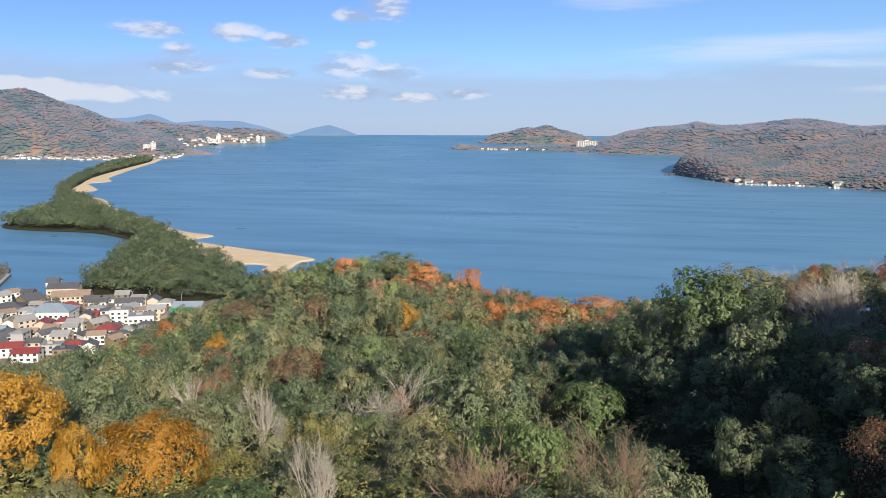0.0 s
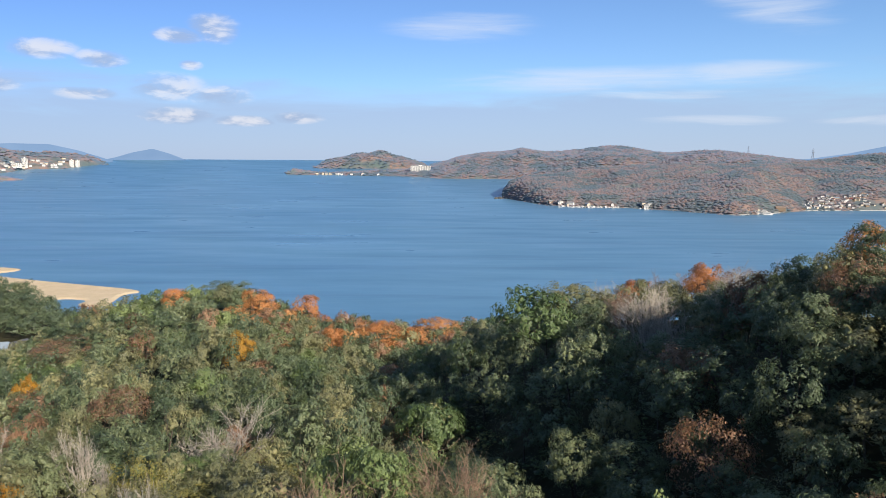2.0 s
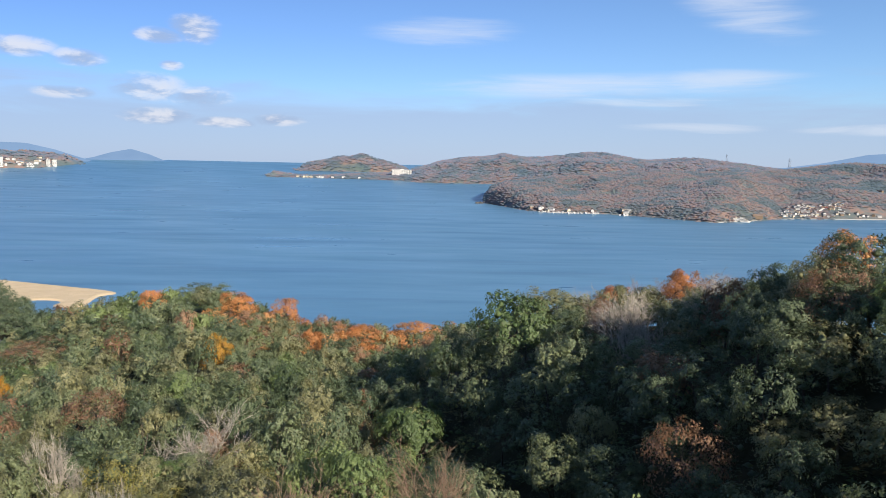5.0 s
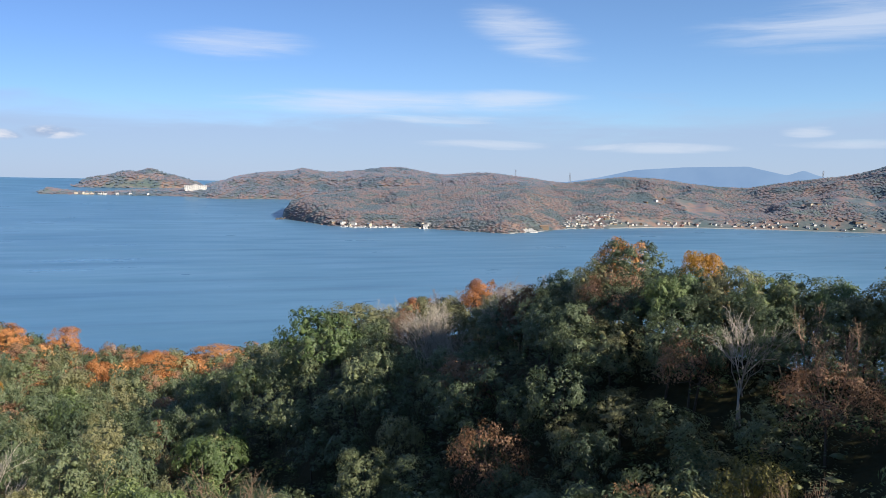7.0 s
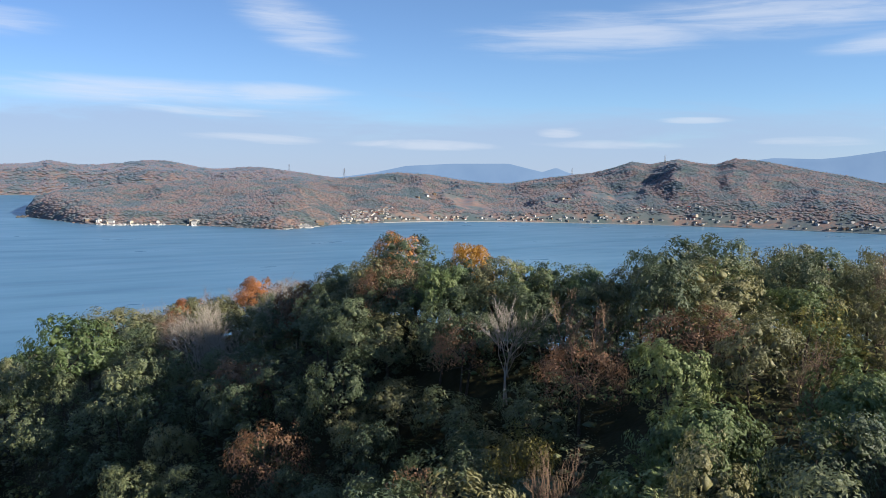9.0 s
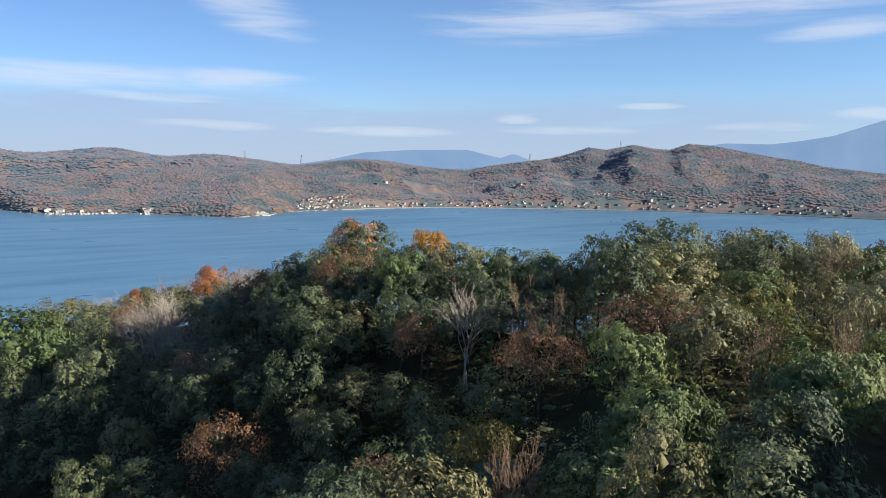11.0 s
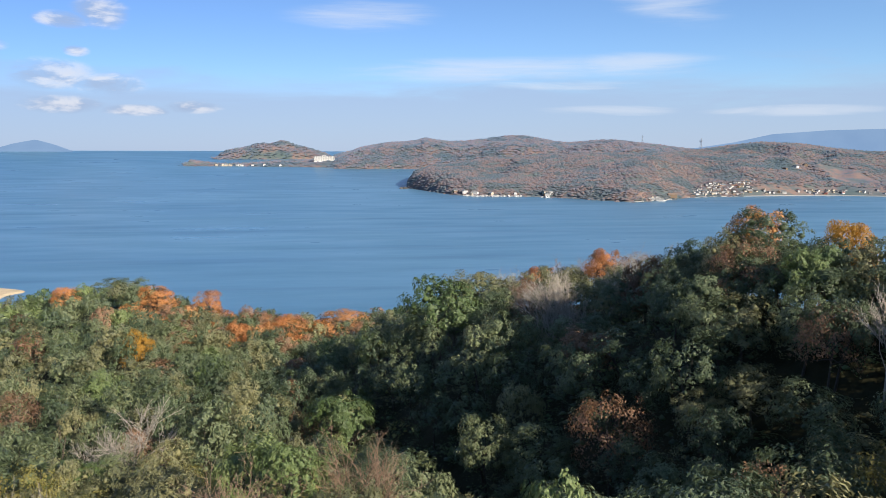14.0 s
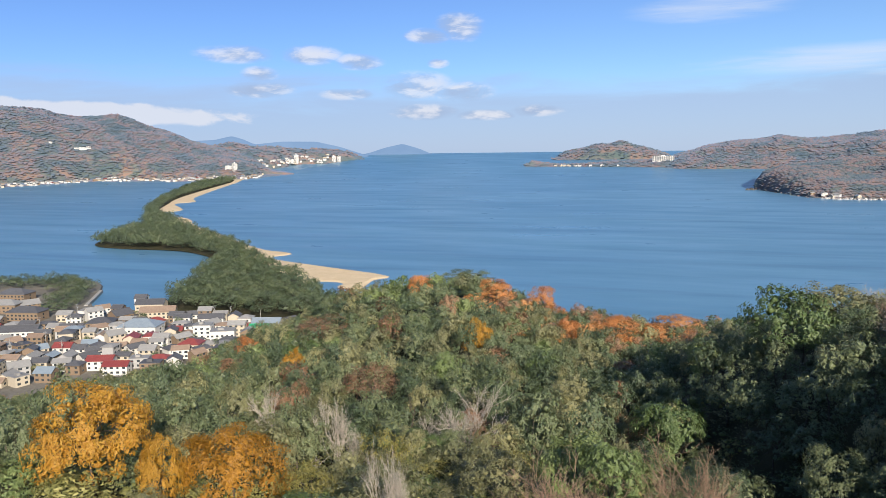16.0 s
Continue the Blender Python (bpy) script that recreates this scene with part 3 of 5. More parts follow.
def tube(path, r0, r1, sides=5):
    """A tapered tube along path; returns verts and quads."""
    p = np.asarray(path, float)
    n = len(p)
    t = np.gradient(p, axis=0)
    t /= np.linalg.norm(t, axis=1)[:, None] + 1e-9
    ref = np.where(np.abs(t[:, 2:3]) > 0.8, [[1.0, 0, 0]], [[0, 0, 1.0]])
    u = np.cross(t, ref)
    u /= np.linalg.norm(u, axis=1)[:, None] + 1e-9
    v = np.cross(t, u)
    a = np.linspace(0, 2 * math.pi, sides, endpoint=False)
    r = np.linspace(r0, r1, n)[:, None, None]
    ring = p[:, None, :] + r * (np.cos(a)[None, :, None] * u[:, None, :] + np.sin(a)[None, :, None] * v[:, None, :])
    i = np.arange(n - 1)[:, None] * sides + np.arange(sides)[None, :]
    j = np.arange(n - 1)[:, None] * sides + (np.arange(sides)[None, :] + 1) % sides
    f = np.stack([i, j, j + sides, i + sides], -1).reshape(-1, 4)
    return ring.reshape(-1, 3), f


def join(pieces):
    verts, faces, base = [], [], 0
    for v, f in pieces:
        verts.append(np.asarray(v, float))
        faces.extend((np.asarray(f) + base).tolist())
        base += len(v)
    return np.concatenate(verts), faces


def icosphere():
    bm = bmesh.new()
    bmesh.ops.create_icosphere(bm, subdivisions=1, radius=1.0)
    bm.verts.index_update()
    v = np.array([w.co[:] for w in bm.verts])
    f = np.array([[w.index for w in p.verts] for p in bm.faces])
    bm.free()
    return v, f


ICO_V, ICO_F = icosphere()


def cards(rng, centre, normal, size, aspect=1.15, folded=True):
    """Leaf sprays: two folded triangles each, or one."""
    n = len(centre)
    t = rng.normal(size=(n, 3))
    t -= (t * normal).sum(1)[:, None] * normal
    t /= np.linalg.norm(t, axis=1)[:, None]
    b = np.cross(normal, t)
    s = size * rng.uniform(0.6, 1.35, (n, 1))
    v = np.stack([centre - t * s * 0.5 * aspect, centre - b * s * 0.42 + normal * s * 0.12, centre + t * s * 0.5 * aspect, centre + b * s * 0.42 + normal * s * 0.12], 1)
    if not folded:
        return v[:, :3].reshape(-1, 3) + np.repeat(b * s * 0.2, 3, axis=0), np.arange(3 * n).reshape(-1, 3)
    i = np.arange(n)[:, None] * 4
    f = np.concatenate([i + [[0, 1, 2]], i + [[0, 2, 3]]])
    return v.reshape(-1, 3), f


def crown_lobes(rng, n, form):
    """Centres and radii of the leaf masses of a crown of unit radius and unit height (z from 0 to 1)."""
    k = np.arange(n) + 0.5
    if form == "cone":
        z = (k / n) ** 0.9
        r = (1 - z) * 0.72
        a = k * 2.4 + rng.uniform(0, 6)
        c = np.stack([np.cos(a) * r, np.sin(a) * r, 0.08 + z * 0.84], 1)
        return c + rng.normal(size=(n, 3)) * 0.05, 0.13 + 0.24 * (1 - z) + rng.uniform(-0.03, 0.03, n)
    phi = np.arccos(1 - (1.35 if form == "round" else 1.05) * k / n)
    a = k * 2.39996 + rng.uniform(0, 6)
    rr = rng.uniform(0.50, 0.80, n)
    c = np.stack([np.sin(phi) * np.cos(a) * rr, np.sin(phi) * np.sin(a) * rr, 0.44 + np.cos(phi) * rr * 0.52], 1)
    return c, rng.uniform(0.75, 1.3, n) * 1.45 / math.sqrt(n)


OCT_V = np.array([(1, 0, 0), (0, 1, 0), (-1, 0, 0), (0, -1, 0), (0, 0, 1), (0, 0, -0.8)], float)
OCT_F = np.array([(0, 1, 4), (1, 2, 4), (2, 3, 4), (3, 0, 4), (1, 0, 5), (2, 1, 5), (3, 2, 5), (0, 3, 5)])


def crown_mesh(rng, lobes, clumps, count, size, radius, height, form="round", fill=1.0, loose=0.1, folded=True):
    """Boughs (lobes) with a small solid heart, and leaf clumps round them made of leaf sprays."""
    c, r = crown_lobes(rng, lobes, form)
    scale = np.array([radius, radius, height])
    c, r = c * scale, r * (radius * 0.75 + height * 0.125)
    pick = np.concatenate([np.arange(lobes), rng.choice(lobes, max(0, clumps - lobes), p=r ** 2 / (r ** 2).sum())])
    n = len(pick)
    w = rng.normal(size=(n, 3)) + (c[pick] / scale - [0, 0, 0.35]) * 1.3 + [0, 0, 0.5]
    w /= np.linalg.norm(w, axis=1)[:, None]
    centre = c[pick] + w * r[pick][:, None] * rng.uniform(0.45, 0.85, (n, 1))
    reach = r[pick] * rng.uniform(0.34, 0.62, n) * min(1.5, math.sqrt(6.0 * lobes / n))
    v = OCT_V[None] * (r * 0.27 * fill)[:, None, None] * (1 + rng.uniform(-0.3, 0.3, (lobes, 6, 1))) + c[:, None, :]
    pieces = [(v.reshape(-1, 3), (OCT_F[None] + np.arange(lobes)[:, None, None] * 6).reshape(-1, 3))]
    on = rng.choice(n, count, p=reach ** 2 / (reach ** 2).sum())
    out = rng.normal(size=(count, 3)) + w[on] * 0.9 + [0, 0, 0.45]
    out /= np.linalg.norm(out, axis=1)[:, None]
    deep = np.where(rng.random(count) < 0.3 * fill, rng.uniform(0.1, 0.7, count), rng.uniform(0.75, 1.08 + loose, count))
    place = centre[on] + out * (reach[on] * deep)[:, None] * [1, 1, 0.8]
    dome = place / scale - [0, 0, 0.3]
    dome /= np.linalg.norm(dome, axis=1)[:, None] + 1e-6
    lean = out * 0.55 + dome * 0.75 + rng.normal(size=out.shape) * 0.30
    lean /= np.linalg.norm(lean, axis=1)[:, None]
    pieces.append(cards(rng, place, lean, size, folded=folded))
    return join(pieces), c


def limbs(rng, height, crown_base, ends, thick, sides=5, bend=0.08):
    """A trunk with limbs that reach to the leaf masses."""
    top = np.array([rng.normal() * bend * height, rng.normal() * bend * height, crown_base + (height - crown_base) * 0.55])
    mid = top * [0.4, 0.4, 0.5] + [rng.normal() * 0.15, rng.normal() * 0.15, 0]
    pieces = [tube([(0, 0, -0.8), mid, top], thick, thick * 0.4, sides + 1)]
    for e in ends:
        e = np.array(e)
        s = mid + (top - mid) * rng.uniform(0.1, 0.9)
        m = s * 0.45 + e * 0.55 + [0, 0, -0.06 * height]
        pieces.append(tube([s, m, e], thick * 0.38, thick * 0.1, max(3, sides - 2)))
    return join(pieces)


def bare_branches(rng, height, spread, thick, levels=4, kids=3, stems=1, droop=0.0, thin=0.62):
    """A leafless tree whose branches fork level by level: its stems, and its finer twigs."""
    wood, twigs = [], []

    def grow(p, way, length, r, level):
        q = p + way * length
        m = (p + q) / 2 + rng.normal(size=3) * length * 0.07
        (twigs if level > 1 else wood).append(tube([p, m, q], r, r * 0.6, 3 if level else 5))
        if level + 1 >= levels:
            return
        for k in range(kids + (1 if level else 0)):
            d = way + rng.normal(size=3) * spread + [0, 0, 0.22 - droop]
            d /= np.linalg.norm(d)
            start = p + (q - p) * rng.uniform(0.45, 1.0)
            grow(start, d, length * rng.uniform(0.5, 0.8), r * thin, level + 1)

    for s in range(stems):
        w = np.array([rng.normal() * spread * (0.5 if stems > 1 else 0.15), rng.normal() * spread * (0.5 if stems > 1 else 0.15), 1.0])
        grow(np.array([rng.normal() * 0.25 * (stems > 1), rng.normal() * 0.25 * (stems > 1), -0.5]), w / np.linalg.norm(w), height * 0.42, thick, 0)
    (v, f), (w, g) = join(wood), join(twigs)
    tall = height / max(v[:, 2].max(), w[:, 2].max(), 0.1)
    v[:, 2] *= tall
    w[:, 2] *= tall
    return (v, f), (w, g)


# kind: leaves, form, crown radius, height, share of the height that is crown, label
KINDS = {
    "dark": (LEAF_DARK, "round", 3.6, 8.4, 0.86, "dense dark evergreen broadleaf tree on the wooded slope"),
    "olive": (LEAF_MID, "round", 3.6, 8.0, 0.85, "olive-green evergreen oak with a rounded crown on the slope"),
    "green": (LEAF_GREEN, "flat", 3.2, 7.0, 0.85, "fresh green broadleaf tree with spreading sprays on the slope"),
    "scrub": (LEAF_TAN, "flat", 2.4, 4.2, 0.85, "low tan and olive scrub on the open slope"),
    "conifer": (LEAF_PINE, "cone", 2.6, 9.5, 0.88, "dark green conifer with a pointed crown among broadleaf trees"),
    "orange": (LEAF_ORANGE, "round", 3.4, 8.0, 0.84, "autumn tree with orange-red leaves among evergreens"),
    "gold": (LEAF_GOLD, "round", 5.4, 10.0, 0.86, "autumn tree full of golden-yellow leaves on the slope"),
    "yellow": (LEAF_YELLOW, "round", 3.2, 7.5, 0.8, "thin tree with sparse yellow-green autumn leaves"),
    "rust": (LEAF_RUST, "round", 3.6, 8.0, 0.82, "half-bare autumn tree with rust-brown leaves on the slope"),
}


def tree_meshes(kind, seed, clumps, count, size, lobes, folded=True):
    leaves, form, radius, height, share, label = KINDS[kind]
    rng = np.random.default_rng(seed)
    airy = kind in ("orange", "gold", "rust", "yellow")
    thin = kind in ("rust", "yellow")
    (cv, cf), ends = crown_mesh(rng, lobes, clumps, int(count * (1.25 if airy else 1)), size, radius, height * share, form, 0.4 if thin else 0.72 if airy else 1.0, 0.35 if thin else 0.2 if airy else 0.08, folded)
    base = height * (1 - share)
    cv[:, 2] += base
    ends = ends + [0, 0, base]
    tv, tf = limbs(rng, height, base, ends[:: max(1, lobes // (9 if airy else 6))], 0.16 if form != "cone" else 0.2)
    return (tv, tf), (cv, cf)


def make_tree(kind, seed, clumps=80, count=3000, size=0.24, lobes=16):
    leaves, form, radius, height, share, label = KINDS[kind]
    (tv, tf), (cv, cf) = tree_meshes(kind, seed, clumps, count, size, lobes, False)
    tree = tagged(new("tree"), label, "tree", "trees of the near slope")
    part("trunk", tv, tf, BARK, tree)
    part("crown", cv, cf, leaves, tree)
    return tree, radius, height


def make_bare(seed, kind):
    rng = np.random.default_rng(seed)
    if kind == "pale":
        wood, twigs = bare_branches(rng, 8.0, 0.50, 0.085, 5, 3, stems=3, thin=0.60)
        material, label, h, r = TWIG_PALE, "leafless dead tree with pale grey forking branches", 8.0, 3.0
    elif kind == "thin":
        wood, twigs = bare_branches(rng, 9.0, 0.40, 0.09, 5, 3, thin=0.58)
        material, label, h, r = TWIG_PALE, "thin leafless tree with a slender pale stem", 9.0, 2.2
    elif kind == "rustbare":
        wood, twigs = bare_branches(rng, 8.0, 0.52, 0.07, 5, 3, stems=4, thin=0.60)
        material, label, h, r = TWIG_BROWN, "leafless tree with fine reddish-brown twigs", 8.0, 3.2
    else:
        wood, twigs = bare_branches(rng, 5.5, 0.5, 0.035, 5, 2, stems=12, thin=0.66)
        material, label, h, r = TWIG_BROWN, "bushy leafless shrub with dense brown twigs", 5.5, 2.4
    tree = tagged(new("bare_tree" if kind != "brownbush" else "bare_shrub"), label, "tree" if kind != "brownbush" else "shrub", "bare trees of the near slope")
    part("trunk", *wood, material, tree)
    tagged(part("branchwork", *twigs, material, tree), kind="stuff")
    return tree, r, h


stock = {}
for i, (kind, n) in enumerate((("dark", 4), ("olive", 4), ("green", 3), ("scrub", 3), ("conifer", 2), ("orange", 3), ("gold", 3), ("yellow", 2), ("rust", 2))):
    stock[kind] = [make_tree(kind, 100 + 10 * i + k, {"scrub": 80, "gold": 150, "rust": 110}.get(kind, 125), {"gold": 9000, "scrub": 2600, "rust": 3000, "yellow": 1500}.get(kind, 4400), {"gold": 0.26, "scrub": 0.2, "green": 0.26, "rust": 0.2, "yellow": 0.2}.get(kind, 0.24), 26 if kind == "conifer" else 16) for k in range(n)]
for i, kind in enumerate(("pale", "thin", "rustbare", "brownbush")):
    stock[kind] = [make_bare(300 + 10 * i + k, kind) for k in range(3)]
used = set()
SAME = {"nearleaf": "green", "biggreen": "green", "lightgreen": "green", "bigcrown": "olive", "yellowish": "yellow", "yellowgreen": "green", "pink": "rustbare", "pinkbush": "brownbush", "brown": "rustbare"}


def spot(az, d):
    return Vector((d * math.sin(radians(az)), d * math.cos(radians(az)), float(hill_ground(np.array([az]), np.array([d]))[0])))


def plant(kind, where, height, radius, rng):
    """Sets a copy of one of the stock trees on the ground at where."""
    row = stock[SAME.get(kind, kind)]
    k = int(rng.integers(len(row)))
    ob, r, h = row[k]
    key = (SAME.get(kind, kind), k)
    turn = Matrix.Rotation(rng.uniform(0, 6.28), 4, "Z")
    if key in used:
        ob = copy_thing(ob, Matrix.Identity(4))
    used.add(key)
    ob.matrix_basis = Matrix.Translation(where) @ turn @ Matrix.Diagonal((radius / r, radius / r, height / h, 1))
    return ob


# kind, azimuth, distance, height, crown radius
SPECIMENS = (
    ("gold", -42.8, 72, 9.4, 5.7),
    ("gold", -33.2, 66, 6.8, 5),
    ("gold", -38.4, 64, 6.4, 1.9),
    ("brownbush", 1.6, 50, 7.8, 4.6),
    ("pinkbush", -6.9, 46, 6.8, 3.8),
    ("green", -2.9, 52, 7.5, 2.5),
    ("green", -6, 56, 8.5, 2.4),
    ("biggreen", 8.9, 122, 15, 6.7),
    ("green", 1.2, 100, 13.3, 4.3),
    ("pale", -21.1, 48, 8.6, 1.7),
    ("pale", -15.8, 90, 8.7, 5),
    ("pale", -25.3, 78, 8.8, 2.4),
    ("pale", -29.6, 98, 8.9, 2.9),
    ("rust", -22.5, 120, 8.8, 4.9),
    ("orange", -18.2, 284, 9.7, 5.5),
    ("dark", -14.6, 300, 11, 9.8),
    ("orange", -12.4, 276, 9.6, 7.4),
    ("orange", -8.9, 300, 13.4, 6.3),
    ("orange", -6.7, 218, 9.3, 4.1),
    ("orange", -3.3, 252, 9.6, 8.4),
    ("orange", 1.4, 298, 9.8, 11.5),
    ("gold", -13.8, 170, 9.1, 2.3),
    ("orange", -31.5, 288, 9.7, 4.7),
    ("rust", -25.7, 246, 9.5, 10.2),
    ("gold", -28.2, 176, 9.2, 3.3),
    ("conifer", -20.9, 168, 9.1, 4.5),
    ("conifer", -3.6, 300, 11, 2.8),
    ("conifer", -1.2, 300, 10.8, 2.1),
    ("dark", 9.7, 241, 11.3, 4.2),
    ("dark", 6.6, 244, 9.4, 7.2),
    ("olive", 12.3, 153, 13.4, 9.6),
    ("dark", 13.2, 174, 9.3, 4.9),
    ("pale", 14.2, 164, 8.8, 5.1),
    ("dark", 16.7, 170, 9, 4.4),
    ("orange", 16.5, 161, 8.6, 4.4),
    ("olive", 18.5, 142, 8.7, 4.5),
    ("rustbare", 19.1, 157, 8.7, 3.8),
    ("orange", 21.4, 136, 8.8, 3.9),
    ("rust", 23.4, 140, 9.1, 6.1),
    ("rustbare", 27.3, 146, 11.1, 4.9),
    ("pale", 24.7, 108, 9, 4.4),
    ("pale", 21.8, 101, 8.8, 4.1),
    ("pale", 19.3, 109, 8.9, 3.5),
    ("pale", 17.7, 113, 8.5, 6.3),
    ("brownbush", 15.7, 124, 8.7, 3.8),
    ("olive", 6.5, 176, 8.9, 4.7),
    ("lightgreen", 8.9, 148, 8.6, 6.4),
    ("dark", 33.1, 88, 9.8, 4.6),
    ("orange", 32, 89, 8.9, 2.1),
    ("gold", 37.6, 83, 9.8, 3.2),
    ("olive", 30.5, 85, 8.8, 2.9),
    ("green", 35.5, 76, 8.8, 3.2),
    ("conifer", 47.5, 110, 9.1, 4.8),
    ("olive", 43.3, 76, 9, 2),
    ("dark", 37.4, 78, 9.0, 3.6),
    ("olive", 39.8, 76, 9.2, 3.4),
    ("green", 42.2, 75, 8.6, 3.2),
    ("dark", 45.0, 74, 9.0, 3.8),
    ("olive", 49.0, 72, 9.2, 3.6),
    ("dark", 28.6, 96, 9.0, 3.6),
    ("olive", 25.4, 106, 9.2, 3.8),
    ("pink", 46.5, 62, 7.9, 2.8),
    ("thin", 40.7, 66, 8.3, 2.3),
    ("yellowish", 42.4, 50, 8.5, 1.6),
    ("dark", 52.8, 70, 9.7, 2.2),
    ("dark", 56.3, 70, 9.4, 3.7),
    ("bigcrown", 56.1, 64, 8, 4.5),
    ("dark", 60.8, 70, 8.6, 2.6),
    ("dark", 63.2, 70, 9.5, 1.3),
    ("olive", 65.8, 70, 8.6, 1.6),
    ("yellow", 62.2, 56, 8.3, 2.1),
    ("olive", 59, 52, 8.7, 1.9),
    ("green", 65.3, 46, 8.4, 0.9),
    ("green", 55.6, 42, 8.6, 2.2),
    ("brown", 62.1, 48, 7.6, 1.2),
    ("green", 53.7, 50, 8.1, 1.6),
    ("rustbare", 68.4, 48, 8.7, 1.1),
    ("rustbare", 67.5, 68, 8.5, 2),
    ("yellowgreen", 68.8, 68, 8.8, 1.9),
    ("thin", 41, 66, 8.6, 2.5),
    ("pink", 43.5, 38, 8.6, 2.4),
    ("yellowish", 42.5, 52, 8, 1.6),
    ("green", 67.4, 46, 8.5, 2.3),
    ("green", 55.1, 42, 8.6, 2.3),
    ("nearleaf", 18.5, 24, 9.3, 1.6),
)

OPEN_KINDS = ("pale", "thin", "rustbare", "brownbush", "pink", "pinkbush", "brown")
rng = np.random.default_rng(7)
taken = []
for kind, az, d, h, r in SPECIMENS:
    r = max(r, 0.36 * h) if kind not in OPEN_KINDS and kind != "nearleaf" else r
    plant(kind, spot(az, d), h + ((2.8 if az < 14 else 1.4) if kind in ("orange", "rust", "gold") else (3.2 if kind == "pale" and d > 60 else 1.6) if kind in OPEN_KINDS else 0), max(r, 1.2), rng)
    if kind == "pale":
        for k in range(1):
            plant(kind, spot(az + rng.uniform(-1, 1) * math.degrees(r / d), d + rng.uniform(-3, 4)), h * rng.uniform(0.7, 1.0), max(r * 0.6, 1.2), rng)
    p = spot(az, d)
    taken.append((p.x, p.y, r))
taken = np.array(taken)
clearing = np.array([(math.degrees(math.atan2(r, d)), az, d, (10.0 if k == "pale" and d > 90 else 5.0) if k in OPEN_KINDS else 12.0 if k in ("orange", "rust") and d > 90 else 11.0 if k == "gold" and d < 90 else 4.0) for k, az, d, h, r in SPECIMENS])


def crowded(x, y, az, d):
    """1 where a specimen stands, 2 in the low scrub before it, 0 elsewhere."""
    if (np.hypot(taken[:, 0] - x, taken[:, 1] - y) < taken[:, 2] * 0.75 + 1.4).any():
        return 1
    return 2 if ((np.abs(clearing[:, 1] - az) < clearing[:, 0] * 0.9) & (d < clearing[:, 2]) & (d > clearing[:, 2] - clearing[:, 3])).any() else 0


def random_kind(rng, az, d):
    u = rng.random()
    if az < -8 and d < 75:
        return ("scrub", "olive", "green", "scrub", "olive", "yellow", "scrub", "scrub", "green", "dark")[int(u * 10)]
    if az > 48:
        return ("olive", "green", "olive", "dark", "green", "olive", "dark", "rust", "olive", "green")[int(u * 10)]
    if az > 20 and d < 105:
        return "dark" if u < 0.85 else "rust" if u < 0.92 else "olive"
    if -14 < az < 4 and d > 215:
        return ("dark", "orange", "dark", "olive", "rust", "dark")[int(u * 6)]
    if 14 < az < 30 and d > 120:
        return ("rust", "olive", "rustbare", "dark", "orange", "olive")[int(u * 6)]
    return "dark" if u < 0.62 else "olive" if u < 0.86 else "green" if u < 0.94 else "rust" if u < 0.97 else "conifer"


# a close row of trees along the crest of the ridge
for y in np.arange(48.0, 112.0, 2.9):
    cx = float(np.interp(y, [c[1] for c in CREST], [c[0] for c in CREST])) + rng.uniform(-3.5, 4.5)
    p = spot(math.degrees(math.atan2(cx, y)), math.hypot(cx, y))
    plant(("dark", "olive", "dark", "green")[int(rng.integers(4))], p, rng.uniform(6.6, 9.0), rng.uniform(2.8, 3.6), rng)
    cx -= rng.uniform(4.5, 9.5)
    p = spot(math.degrees(math.atan2(cx, y)), math.hypot(cx, y))
    plant(("dark", "olive", "dark", "dark")[int(rng.integers(4))], p, rng.uniform(7.0, 9.2), rng.uniform(2.9, 3.8), rng)
NEAR = 84.0
places = []
cell = 5.2
for gx in range(-40, 40):
    for gy in range(-6, 40):
        x, y = (gx + rng.uniform(-0.38, 0.38)) * cell, (gy + rng.uniform(-0.38, 0.38)) * cell
        d, az = math.hypot(x, y), math.degrees(math.atan2(x, y))
        if not (-52 < az < 72) or d < 30 or (az > 66 and d < 40) or d > NEAR:
            continue
        state = crowded(x, y, az, d)
        if state != 1:
            places.append((az, d, x, y, state))
for az, d, x, y, state in places:
    kind = random_kind(rng, az, d)
    if state == 2:
        plant("scrub" if az < 5 else "green", spot(az, d), rng.uniform(2.8, 4.2), rng.uniform(2.4, 3.6), rng)
        continue
    p = spot(az, d)
    low = 0.75 if az < 5 and d < 70 else 1.0
    if kind == "scrub":
        low *= 0.55
    plant(kind, p, rng.uniform(6.2, 10.5) * low * (0.75 if kind in ("green", "brownbush") else 1), rng.uniform(2.7, 3.9) * (0.8 if kind == "conifer" else 1), rng)
for row in stock.values():
    for ob, r, h in row:
        if ob.matrix_basis.translation.length < 1:
            for c in list(ob.children):
                bpy.data.objects.remove(c)
            bpy.data.objects.remove(ob)


